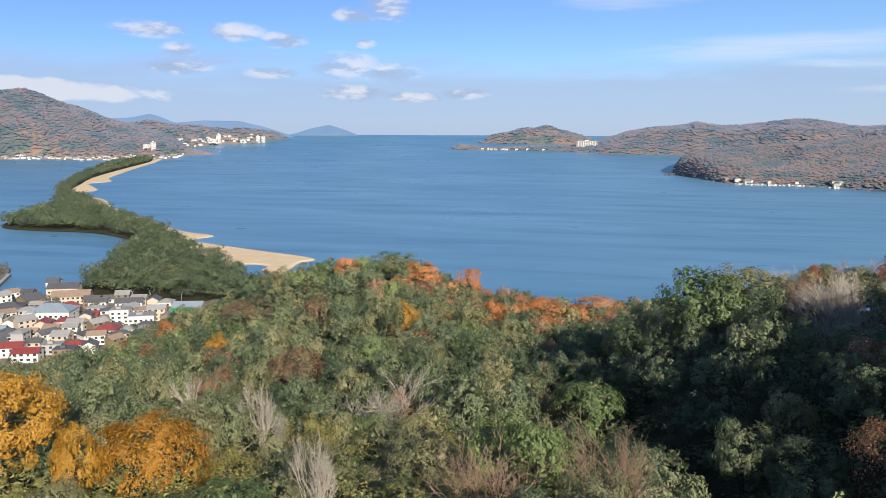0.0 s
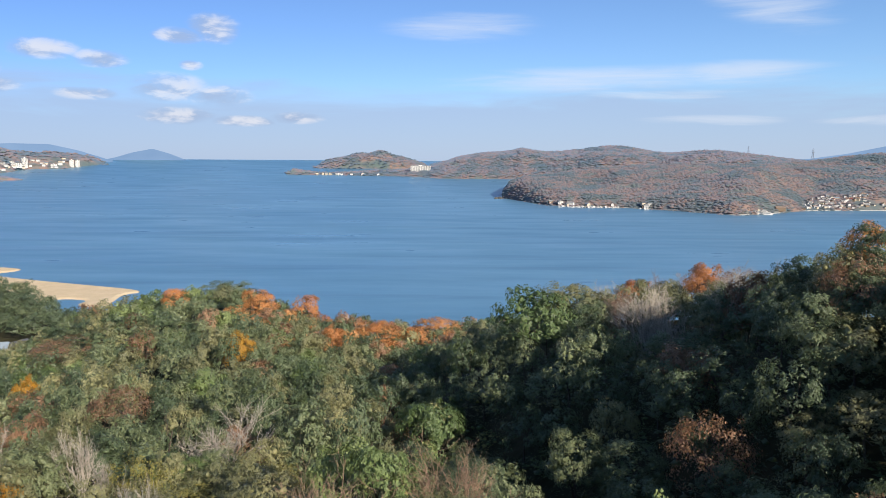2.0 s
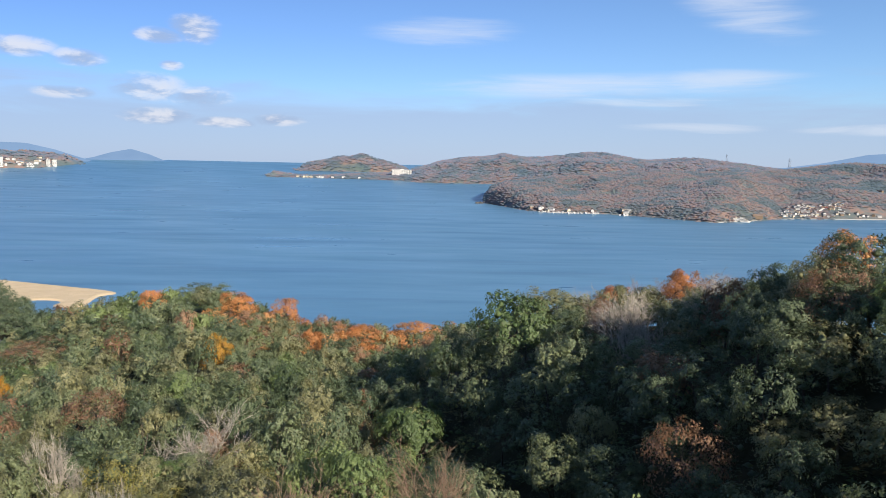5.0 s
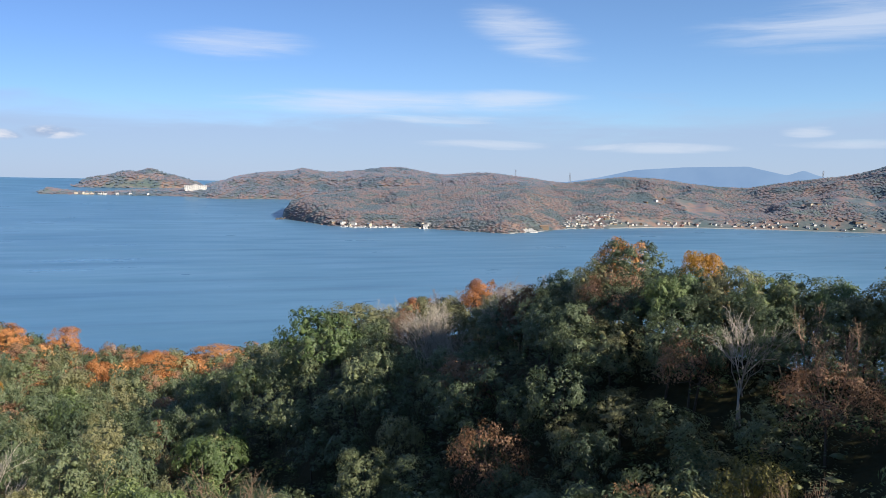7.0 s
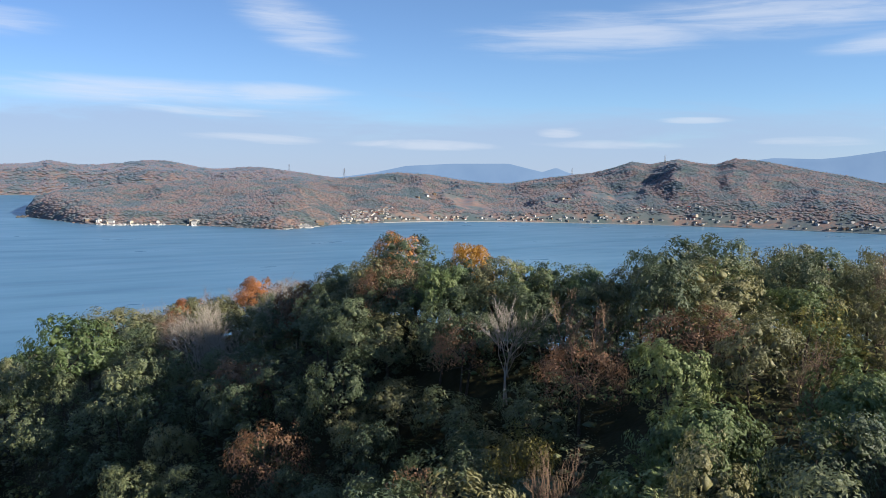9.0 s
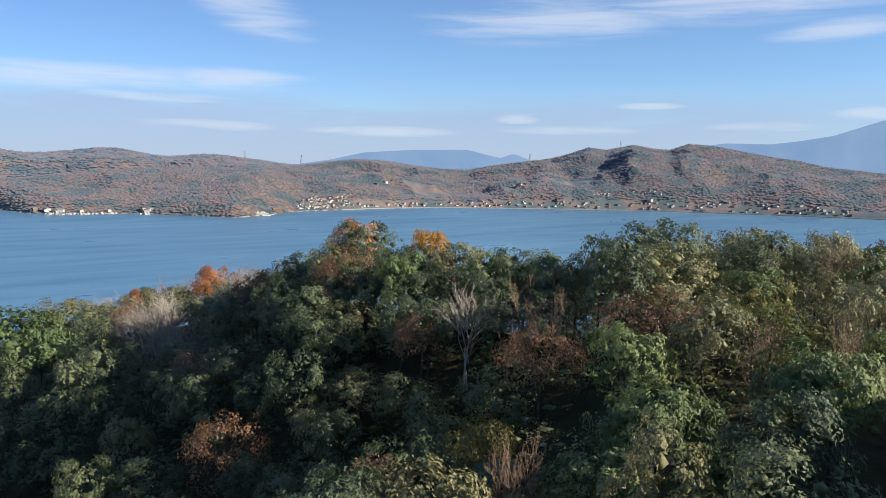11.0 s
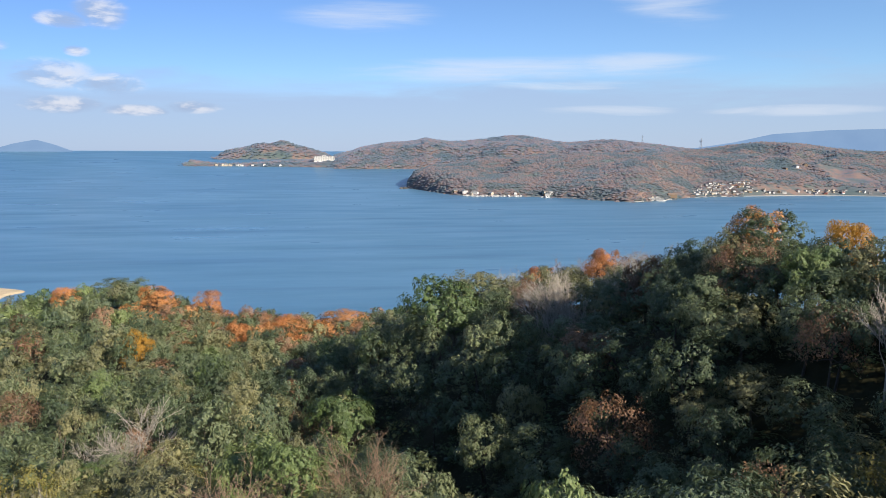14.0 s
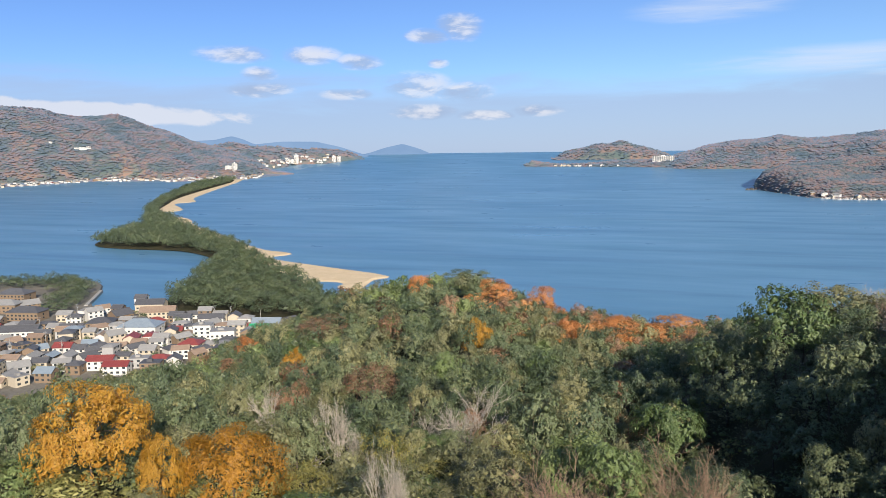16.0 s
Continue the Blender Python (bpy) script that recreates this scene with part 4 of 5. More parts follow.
# woods too many to count, joined kind by kind
def scatter(name, label, protos, spots, material_of, group_tag="woods"):
    """protos: kind -> list of (verts, tris, material slot); spots: (kind, matrix 3x3 scale+turn, place). One mesh a material."""
    store = {}
    for kind, turn, scale, place, tone, pick in spots:
        options = protos[kind]
        for v, f, material in options[pick % len(options)]:
            c, s = math.cos(turn), math.sin(turn)
            w = v * scale
            w = np.stack([w[:, 0] * c - w[:, 1] * s, w[:, 0] * s + w[:, 1] * c, w[:, 2]], 1) + place
            e = store.setdefault(material.name, [[], [], [], 0, material])
            e[0].append(w)
            e[1].append(f + e[3])
            e[2].append(np.full(len(w), tone))
            e[3] += len(w)
    for verts, faces, tones, _, material in store.values():
        v, f, t = np.concatenate(verts), np.concatenate(faces), np.concatenate(tones)
        me = bpy.data.meshes.new(name)
        me.vertices.add(len(v))
        me.vertices.foreach_set("co", v.ravel())
        me.loops.add(f.size)
        me.loops.foreach_set("vertex_index", f.ravel().astype(np.int32))
        me.polygons.add(len(f))
        me.polygons.foreach_set("loop_start", np.arange(0, f.size, 3, dtype=np.int32))
        me.polygons.foreach_set("use_smooth", np.ones(len(f), bool))
        me.update(calc_edges=True)
        me.materials.append(material)
        me.attributes.new("tone", "FLOAT", "POINT").data.foreach_set("value", t.astype(np.float32))
        tagged(new(name, me), label, "woods", kind="stuff")


def triangles(faces):
    out = []
    for f in faces:
        for k in range(1, len(f) - 1):
            out.append((f[0], f[k], f[k + 1]))
    return np.array(out)


def proto(kind, seed, lumps, count, size, lobes, trunk=True):
    (tv, tf), (cv, cf) = tree_meshes(kind, seed, lumps, count, size, lobes, False)
    row = [(cv, triangles(cf), KINDS[kind][0])]
    if trunk:
        row.append((tv, triangles(tf), BARK))
    return row


def proto_bare(seed, material, levels=4):
    v, f = join(bare_branches(np.random.default_rng(seed), 8.0, 0.55, 0.13, levels, 3))
    return [(v, triangles(f), material)]


near_protos = {k: [proto(k, 400 + 20 * i + j, 80, 2300, 0.36, 14, True) for j in range(4)] for i, k in enumerate(KINDS)}
near_protos["rustbare"] = [proto_bare(600 + j, TWIG_BROWN, 5) for j in range(3)]
near_protos["pale"] = [proto_bare(610 + j, TWIG_PALE, 5) for j in range(2)]
near_protos["brownbush"] = near_protos["rustbare"]
mid_protos = {k: [proto(k, 500 + 20 * i + j, 56, 1150, 0.48, 12, k in ("rust", "orange")) for j in range(3)] for i, k in enumerate(KINDS)}
mid_protos["rustbare"] = [proto_bare(600 + j, TWIG_BROWN) for j in range(3)]
mid_protos["pale"] = [proto_bare(610 + j, TWIG_PALE) for j in range(2)]
mid_protos["brownbush"] = mid_protos["rustbare"]
far_protos = {k: [proto(k, 700 + 20 * i + j, 36, 620, 0.64, 10, False) for j in range(3)] for i, k in enumerate(KINDS)}
far_protos["rustbare"] = far_protos["brownbush"] = far_protos["pale"] = far_protos["rust"]
spots_near, spots_mid, spots_far = [], [], []
sites = []
for cell, lo, hi in ((6.2, NEAR, 140), (6.6, 140, 225), (7.6, 225, 520)):
    for gx in range(-90, 90):
        for gy in range(0, 90):
            x, y = (gx + rng.uniform(-0.42, 0.42)) * cell, (gy + rng.uniform(-0.42, 0.42)) * cell
            d, az = math.hypot(x, y), math.degrees(math.atan2(x, y))
            if lo < d <= hi and -52 < az < 74:
                sites.append((x, y, d, az, cell))
for x, y, d, az, cell in sites:
    top = float(hill_top(np.array([az]), np.array([d]))[0])
    if top < 9.5 or (az > 8 and d > 300) or (az > 25 and d > 190) or crowded(x, y, az, d) == 1:
        continue
    near_d = np.linspace(30, d - 6, 24)
    rim = np.max((hill_top(np.full(24, az), near_d) - EYE.z) / near_d)
    if (top + 3 - EYE.z) / d < rim - 0.012 and rng.random() < 0.92:
        continue
    kind = random_kind(rng, az, d)
    dwarf = crowded(x, y, az, d) == 2
    radius, height = KINDS[kind][2:4] if kind in KINDS else (3.2, 8.0)
    r = cell * rng.uniform(0.42, 0.62) * (0.7 if kind == "conifer" else 1)
    h = rng.uniform(5.5, 12.0 if az < 4 else 9.8) * (0.6 if dwarf else 1)
    p = np.array(spot(az, d))
    (spots_near if d < 140 else spots_mid if d < 225 else spots_far).append((kind, rng.uniform(0, 6.28), np.array([r / radius, r / radius, h / height]), p, rng.random(), int(rng.integers(9))))
low_protos = {k: [proto(k, 900 + 20 * i + j, 16, 240, 0.36, 5, False) for j in range(3)] for i, k in enumerate(("scrub", "green", "dark", "olive"))}
spots_low = []
for gx in range(-30, 30):
    for gy in range(-2, 30):
        x, y = (gx + rng.uniform(-0.45, 0.45)) * 4.1, (gy + rng.uniform(-0.45, 0.45)) * 4.1
        d, az = math.hypot(x, y), math.degrees(math.atan2(x, y))
        if (27 if az < 40 else 34) < d < 118 and -52 < az < 72:
            kind = ("scrub", "olive", "green", "scrub")[int(rng.integers(4))] if az < 6 or az > 50 else ("dark", "olive", "dark", "green")[int(rng.integers(4))]
            radius, height = KINDS[kind][2:4]
            r, h = rng.uniform(1.8, 3.0), rng.uniform(2.0, 4.0)
            spots_low.append((kind, rng.uniform(0, 6.28), np.array([r / radius, r / radius, h / height]), np.array(spot(az, d)), rng.random(), int(rng.integers(9))))
scatter("undergrowth", "dense low bushes under the trees of the slope", low_protos, spots_low, None)
scatter("near_woods", "mixed evergreen and autumn woods of the upper hillside", near_protos, spots_near, None)
scatter("mid_woods", "mixed evergreen and autumn woods on the hillside", mid_protos, spots_mid, None)
scatter("lower_woods", "mixed evergreen and autumn woods on the lower hillside", far_protos, spots_far, None)

from mathutils.geometry import tessellate_polygon

# ---- the pine-clad sandbar and the shore below the hill ----
def rounded(points, times=2):
    p = [Vector(q) for q in points]
    for _ in range(times):
        p = [q for a, b in zip(p, p[1:] + p[:1]) for q in (a * 0.75 + b * 0.25, a * 0.25 + b * 0.75)]
    return p


def slab(name, points, top, material, skirt=6.0, foot=-0.8, times=2, hill=False):
    """Flat land with a sloping edge."""
    p = rounded(points, times)
    area = sum(a.x * b.y - b.x * a.y for a, b in zip(p, p[1:] + p[:1]))
    if area < 0:
        p.reverse()
    n = len(p)
    rim = []
    for i in range(n):
        t = (p[(i + 1) % n] - p[i - 1]).normalized()
        rim.append(p[i] + Vector((t.y, -t.x)) * skirt)
    flat = [(q.x, q.y, top + float(sea_level(math.hypot(q.x, q.y)))) for q in p]
    edge = [(q.x, q.y, foot + float(sea_level(math.hypot(q.x, q.y)))) for q in rim]
    tris = [tuple(t) for t in tessellate_polygon([[Vector((q.x, q.y, 0)) for q in p]])]
    tris = [t if (p[t[1]] - p[t[0]]).cross(p[t[2]] - p[t[0]]) > 0 else t[::-1] for t in tris]
    faces = tris + [(i, i + n, (i + 1) % n + n, (i + 1) % n) for i in range(n)]
    return mesh_object(name, flat + edge, faces, material, smooth=False)


def inside(points, x, y):
    hit = False
    for (ax, ay), (bx, by) in zip(points, points[1:] + points[:1]):
        if (ay > y) != (by > y) and x < (bx - ax) * (y - ay) / (by - ay) + ax:
            hit = not hit
    return hit


BAR = [(-1790, 2960), (-1763, 2894), (-1538, 2388), (-1332, 1946), (-1240, 1760), (-1150, 1665), (-1185, 1600), (-1090, 1500), (-1010, 1408), (-1050, 1350), (-960, 1290), (-875, 1240), (-800, 1130), (-674, 1024),
       (-507, 858), (-440, 842), (-468, 805), (-436, 782), (-340, 740), (-262, 708), (-280, 690), (-276, 662), (-272, 636), (-294, 641), (-290, 664), (-318, 674), (-340, 658), (-330, 600), (-250, 560), (-190, 500), (-240, 460), (-300, 490),
       (-376, 506), (-404, 540), (-440, 640), (-500, 780), (-589, 836), (-642, 842), (-692, 838), (-758, 852), (-800, 960), (-860, 1090), (-960, 1230), (-1090, 1400), (-1400, 1900), (-1780, 2600), (-1880, 2900)]
PINES = [(-1860, 2900), (-1770, 2860), (-1562, 2380), (-1372, 1946), (-1260, 1715), (-1165, 1560), (-1075, 1400), (-985, 1290), (-880, 1190), (-705, 1010), (-530, 858), (-466, 780), (-388, 700), (-335, 650), (-305, 600),
         (-236, 545), (-225, 505), (-300, 503), (-378, 508), (-410, 540), (-447, 638), (-507, 775), (-589, 831), (-642, 837), (-692, 833), (-766, 850), (-808, 960), (-868, 1090), (-968, 1230), (-1096, 1400), (-1404, 1900), (-1784, 2600)]
bar = slab("sandbar", BAR, 1.1, SAND, 7.0)
tagged(bar, "pale sandy bar with beaches and groynes crossing the bay", "sandbar", kind="structure")
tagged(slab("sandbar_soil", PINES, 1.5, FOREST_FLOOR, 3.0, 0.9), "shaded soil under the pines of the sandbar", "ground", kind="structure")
SHORE = [(-900, 250), (-900, 560), (-700, 566), (-630, 582), (-598, 606), (-560, 612), (-528, 600), (-500, 564), (-466, 508), (-430, 500), (-376, 502), (-262, 488), (-190, 500), (-60, 400), (60, 330), (60, 200), (-500, 100)]
shore = slab("town_ground", SHORE, 1.9, PLAIN, 1.2, -0.8, 1)
tagged(shore, "flat paved ground of the waterside town", "ground", kind="structure")

KINDS["pine"] = (LEAF_PINE, "round", 6.0, 17.0, 0.95, "")
bar_near = {"pine": [proto("pine", 800 + j, 40, 420, 1.0, 12, False) for j in range(4)]}
bar_far = {"pine": [proto("pine", 820 + j, 16, 120, 1.7, 8, False) for j in range(4)]}
near_spots, far_spots = [], []


def pine_wood(points, rng, height=(11, 21)):
    xs, ys = [q[0] for q in points], [q[1] for q in points]
    y = min(ys)
    while y < max(ys):
        d0 = math.hypot(np.mean(xs), y)
        step = 10.5 if y < 1000 else 12.0 if y < 1700 else 16.0
        x = min(xs)
        while x < max(xs):
            px, py = x + rng.uniform(-0.4, 0.4) * step, y + rng.uniform(-0.4, 0.4) * step
            if inside(points, px, py):
                h, r = rng.uniform(*height), rng.uniform(0.50, 0.70) * step
                r = min(max(r, 4.4), 11)
                near = math.hypot(px, py) < 1150
                (near_spots if near else far_spots).append(("pine", rng.uniform(0, 6.28), np.array([r / 6.0, r / 6.0, h / 17.0]), np.array([px, py, 1.4 + float(sea_level(math.hypot(px, py)))]), rng.random(), int(rng.integers(9))))
            x += step
        y += step


rng = np.random.default_rng(21)
pine_wood(PINES, rng)
TEMPLE_GROVE = [(-700, 500), (-700, 558), (-626, 574), (-594, 598), (-558, 603), (-530, 592), (-503, 558), (-478, 520), (-455, 485), (-470, 470), (-500, 500), (-530, 545), (-570, 560), (-620, 520)]
pine_wood(TEMPLE_GROVE, rng, (8, 13))
scatter("sandbar_pines", "dense dark green pine wood along the sandbar", bar_near, near_spots, None)
scatter("far_sandbar_pines", "dense pine wood on the far stretch of the sandbar", bar_far, far_spots, None)
# quay wall along the channel
qa, qb = Vector((-463, 505)), Vector((-500, 566))
side = Vector(((qb - qa).y, -(qb - qa).x)).normalized() * 1.5
wallv = [(*(qa - side), -1), (*(qa + side), -1), (*(qb + side), -1), (*(qb - side), -1), (*(qa - side), 2.6), (*(qa + side), 2.6), (*(qb + side), 2.6), (*(qb - side), 2.6)]
quay = mesh_object("quay_wall", wallv, [(0, 1, 5, 4), (1, 2, 6, 5), (2, 3, 7, 6), (3, 0, 4, 7), (4, 5, 6, 7)], CONCRETE, False)
tagged(quay, "pale concrete quay wall along the channel", "quay", kind="structure")


# ---- houses ----
def box(x0, x1, y0, y1, z0, z1):
    v = [(x, y, z) for z in (z0, z1) for x, y in ((x0, y0), (x1, y0), (x1, y1), (x0, y1))]
    return np.array(v, float), np.array([(0, 3, 2, 1), (4, 5, 6, 7), (0, 1, 5, 4), (1, 2, 6, 5), (2, 3, 7, 6), (3, 0, 4, 7)])


def prism(w, d, z, rise, over, thick):
    """A thick gable roof along x over a body w by d."""
    hw, hd = w / 2 + over, d / 2 + over
    drop = rise / (d / 2) * over
    prof = [(-hd, z - drop), (0, z + rise), (hd, z - drop), (hd, z - drop + thick), (0, z + rise + thick * 1.15), (-hd, z - drop + thick)]
    v = [(x, y, h) for x in (-hw, hw) for y, h in prof]
    f = [(0, 1, 7, 6), (1, 2, 8, 7), (2, 3, 9, 8), (3, 4, 10, 9), (4, 5, 11, 10), (5, 0, 6, 11), (0, 5, 4, 1), (1, 4, 3, 2), (6, 7, 10, 11), (7, 8, 9, 10)]
    return np.array(v, float), f


def hip(w, d, z, rise, over):
    hw, hd, r = w / 2 + over, d / 2 + over, max(0.3, (w - d) / 2)
    v = [(-hw, -hd, z - 0.2), (hw, -hd, z - 0.2), (hw, hd, z - 0.2), (-hw, hd, z - 0.2), (-hw, -hd, z + 0.12), (hw, -hd, z + 0.12), (hw, hd, z + 0.12), (-hw, hd, z + 0.12), (-r, 0, z + rise), (r, 0, z + rise)]
    f = [(0, 3, 2, 1), (0, 1, 5, 4), (1, 2, 6, 5), (2, 3, 7, 6), (3, 0, 4, 7), (4, 5, 9, 8), (6, 7, 8, 9), (5, 6, 9), (7, 4, 8)]
    return np.array(v, float), f


def make_house(w, d, h, form, wall, roof, label, rng, windows=True, name="house"):
    """A house whose parts are walls, roof, ridge and windows."""
    house = tagged(new(name), label, "house" if name == "house" else "building")
    rise = d * 0.5 * rng.uniform(0.42, 0.6)
    if form == "gable":
        v = [(-w / 2, -d / 2, 0), (w / 2, -d / 2, 0), (w / 2, d / 2, 0), (-w / 2, d / 2, 0), (-w / 2, -d / 2, h), (w / 2, -d / 2, h), (w / 2, d / 2, h), (-w / 2, d / 2, h), (-w / 2, 0, h + rise), (w / 2, 0, h + rise)]
        f = [(0, 1, 5, 4), (2, 3, 7, 6), (1, 2, 6, 9, 5), (3, 0, 4, 8, 7)]
        part("wall", v, f, wall, house, smooth=False)
        rv, rf = prism(w, d, h, rise, 0.6, 0.22)
        part("roof", rv, rf, roof, house, smooth=False)
        kv, kf = box(-w / 2 - 0.5, w / 2 + 0.5, -0.22, 0.22, h + rise + 0.2, h + rise + 0.48)
        part("ridge", kv, kf, roof, house, smooth=False)
    elif form == "hip":
        v, f = box(-w / 2, w / 2, -d / 2, d / 2, 0, h)
        part("wall", v, f, wall, house, smooth=False)
        rv, rf = hip(w, d, h, rise, 0.7)
        part("roof", rv, rf, roof, house, smooth=False)
    else:
        v, f = box(-w / 2, w / 2, -d / 2, d / 2, 0, h)
        part("wall", v, f, wall, house, smooth=False)
        rv, rf = join([box(-w / 2 - 0.15, w / 2 + 0.15, -d / 2 - 0.15, d / 2 + 0.15, h, h + 0.35), box(-w * 0.2, w * 0.05, -d * 0.2, d * 0.1, h + 0.35, h + 1.8)])
        part("roof", rv, rf, roof, house, smooth=False)
    if windows:
        for z in np.arange(1.1, h - 1.1, 2.7):
            n = max(2, int(w / 3.2))
            for i in range(n):
                x = (i + 0.5) / n * w - w / 2
                ww = rng.uniform(0.6, 1.0)
                wv, wf = box(x - ww, x + ww, -d / 2 - 0.05, -d / 2 + 0.02, z, z + 1.3)
                win = part("window", wv, wf, GLASS_DARK, house, smooth=False)
            wv, wf = box(w / 2 - 0.02, w / 2 + 0.05, -0.9, 0.9, z, z + 1.3)
            part("window", wv, wf, GLASS_DARK, house, smooth=False)
    return house


WALLS = [("white", WALL_WHITE), ("cream", WALL_CREAM), ("grey", WALL_GREY), ("wooden", WALL_WOOD)]
ROOFS = [("dark grey tiled", ROOF_DARK), ("grey tiled", ROOF_GREY), ("brown tiled", ROOF_BROWN), ("blue-grey metal", ROOF_BLUE), ("red", ROOF_RED)]
TOWN = [(-350, 305), (-318, 336), (-275, 365), (-262, 400), (-262, 446), (-255, 478), (-300, 484), (-372, 494), (-425, 488), (-450, 462), (-418, 440), (-440, 418), (-500, 440), (-560, 490), (-640, 490), (-640, 330), (-480, 300)]
rng = np.random.default_rng(33)
built = []


def set_house(x, y, turn, w, d, h, form, wi, ri, extra=""):
    label = "%s %s house with %s roof%s" % (WALLS[wi][0], "two-storey" if h > 4 else "low", ROOFS[ri][0], extra or " by the water")
    ob = make_house(w, d, h, form, WALLS[wi][1], ROOFS[ri][1], label, rng)
    tagged(ob, group="houses of the waterside town")
    ob.matrix_basis = Matrix.Translation((x, y, 1.95)) @ Matrix.Rotation(radians(turn), 4, "Z")
    built.append((x, y, max(w, d) / 2))


# large buildings that stand out
for row in ((-392, 498, 20, 22, 12, 7.5, "gable", 1, 0, " on the waterfront"), (-405, 503, 20, 9, 9, 10.5, "gable", 0, 0, " on the waterfront"), (-372, 480, 25, 26, 11, 6, "gable", 1, 2, ""), (-350, 432, 15, 27, 17, 7.5, "hip", 0, 3, ""),
            (-390, 440, 25, 18, 14, 6, "hip", 3, 0, ""), (-392, 462, 70, 14, 12, 6.5, "gable", 3, 0, ""), (-318, 356, 20, 15, 9, 6, "gable", 0, 4, ""), (-302, 350, 18, 14, 8, 5.5, "gable", 0, 4, ""), (-288, 402, 12, 13, 10, 6, "hip", 1, 4, ""),
            (-284, 432, 25, 16, 11, 7.5, "flat", 0, 1, ""), (-302, 436, 20, 12, 10, 9.5, "flat", 0, 1, ""), (-272, 470, 15, 20, 10, 5, "gable", 1, 3, ""), (-318, 470, 22, 18, 9, 6, "gable", 0, 0, ""), (-340, 466, 22, 12, 9, 6.2, "gable", 0, 0, ""),
            (-425, 402, 25, 24, 12, 6.5, "gable", 0, 0, ""), (-470, 452, 10, 26, 14, 7, "hip", 3, 0, " beside the temple grove"), (-510, 470, 15, 22, 13, 7, "hip", 3, 1, " beside the temple grove"),
            (-543, 512, 10, 26, 16, 6.5, "hip", 3, 0, " among the temple grove"), (-588, 506, 20, 22, 14, 6, "hip", 3, 0, " among the temple grove"), (-500, 482, 60, 16, 10, 5, "gable", 3, 1, " among the temple grove")):
    set_house(*row)
green_roof = make_house(13, 9, 5.5, "gable", WALL_WHITE, ROOF_GREEN, "white house with a bright green roof at the wood's edge", rng)
green_roof.matrix_basis = Matrix.Translation((-268, 452, 1.95)) @ Matrix.Rotation(radians(20), 4, "Z")
built.append((-268, 452, 7))
for gx in range(-45, 12):
    for gy in range(-8, 22):
        a = radians(20)
        lx, ly = gx * 11.0 + rng.uniform(-1.6, 1.6), gy * 10.2 + rng.uniform(-1.2, 1.2) + (3.0 if gx % 3 else 0)
        x, y = -250 + lx * math.cos(a) - ly * math.sin(a), 390 + lx * math.sin(a) + ly * math.cos(a)
        if not inside(TOWN, x, y) or any(math.hypot(x - q, y - p) < r + 5.2 for q, p, r in built):
            continue
        az, d = math.degrees(math.atan2(x, y)), math.hypot(x, y)
        if float(hill_ground(np.array([az]), np.array([d]))[0]) > 2.5:
            continue
        w, dd = rng.uniform(8.0, 11.5), rng.uniform(6.5, 9.0)
        h = rng.choice([3.2, 5.6, 5.8, 6.2, 8.4], p=[0.15, 0.35, 0.25, 0.2, 0.05])
        form = rng.choice(["gable", "hip", "flat"], p=[0.66, 0.22, 0.12])
        set_house(x, y, 20 + rng.choice([0, 90, 0, 45]) + rng.uniform(-9, 9), w, dd, float(h), str(form), int(rng.choice(4, p=[0.24, 0.34, 0.22, 0.20])), int(rng.choice(5, p=[0.30, 0.34, 0.22, 0.10, 0.04])))


def make_pole():
    """A utility pole: tapered post, two cross-arms and a transformer can."""
    pole = tagged(new("utility_pole"), "grey concrete utility pole in a town street", "pole", "utility poles of the town")
    v, f = tube([(0, 0, 0), (0, 0, 6), (0, 0, 11.5)], 0.2, 0.12, 6)
    part("post", v, f, CONCRETE, pole)
    for z in (9.6, 10.8):
        v, f = box(-1.1, 1.1, -0.06, 0.06, z, z + 0.14)
        part("cross_arm", v, f, STEEL, pole, smooth=False)
    v, f = tube([(0.4, 0, 8.0), (0.4, 0, 9.0)], 0.28, 0.28, 8)
    part("transformer", v, f, STEEL, pole)
    return pole


pole = None
for k in range(26):
    x, y = rng.uniform(-470, -262), rng.uniform(330, 490)
    if inside(TOWN, x, y) and all(math.hypot(x - q, y - p) > r * 0.95 for q, p, r in built):
        ob = pole = make_pole() if pole is None else copy_thing(pole, Matrix.Identity(4))
        ob.matrix_basis = Matrix.Translation((x, y, 1.9)) @ Matrix.Rotation(rng.uniform(0, 3.1), 4, "Z")
garden = []
for k in range(120):
    x, y = rng.uniform(-560, -262), rng.uniform(320, 490)
    if inside(TOWN, x, y) and all(math.hypot(x - q, y - p) > r * 0.8 for q, p, r in built):
        s = rng.uniform(0.5, 0.9)
        garden.append(("dark" if k % 3 else "olive", rng.uniform(0, 6.28), np.array([s, s, s]), np.array([x, y, 1.9]), rng.random(), k))
scatter("garden_trees", "small trees in the gardens between the houses", far_protos, garden, None)


# ---- far woods: crowns on the hills across the water ----
DOME_A = np.arange(5) * 2 * math.pi / 5
DOME_V = np.concatenate([np.stack([np.cos(DOME_A), np.sin(DOME_A), 0 * DOME_A - 0.1], 1), [[0, 0, 0.95]]])
DOME_F = np.array([(i, (i + 1) % 5, 5) for i in range(5)])


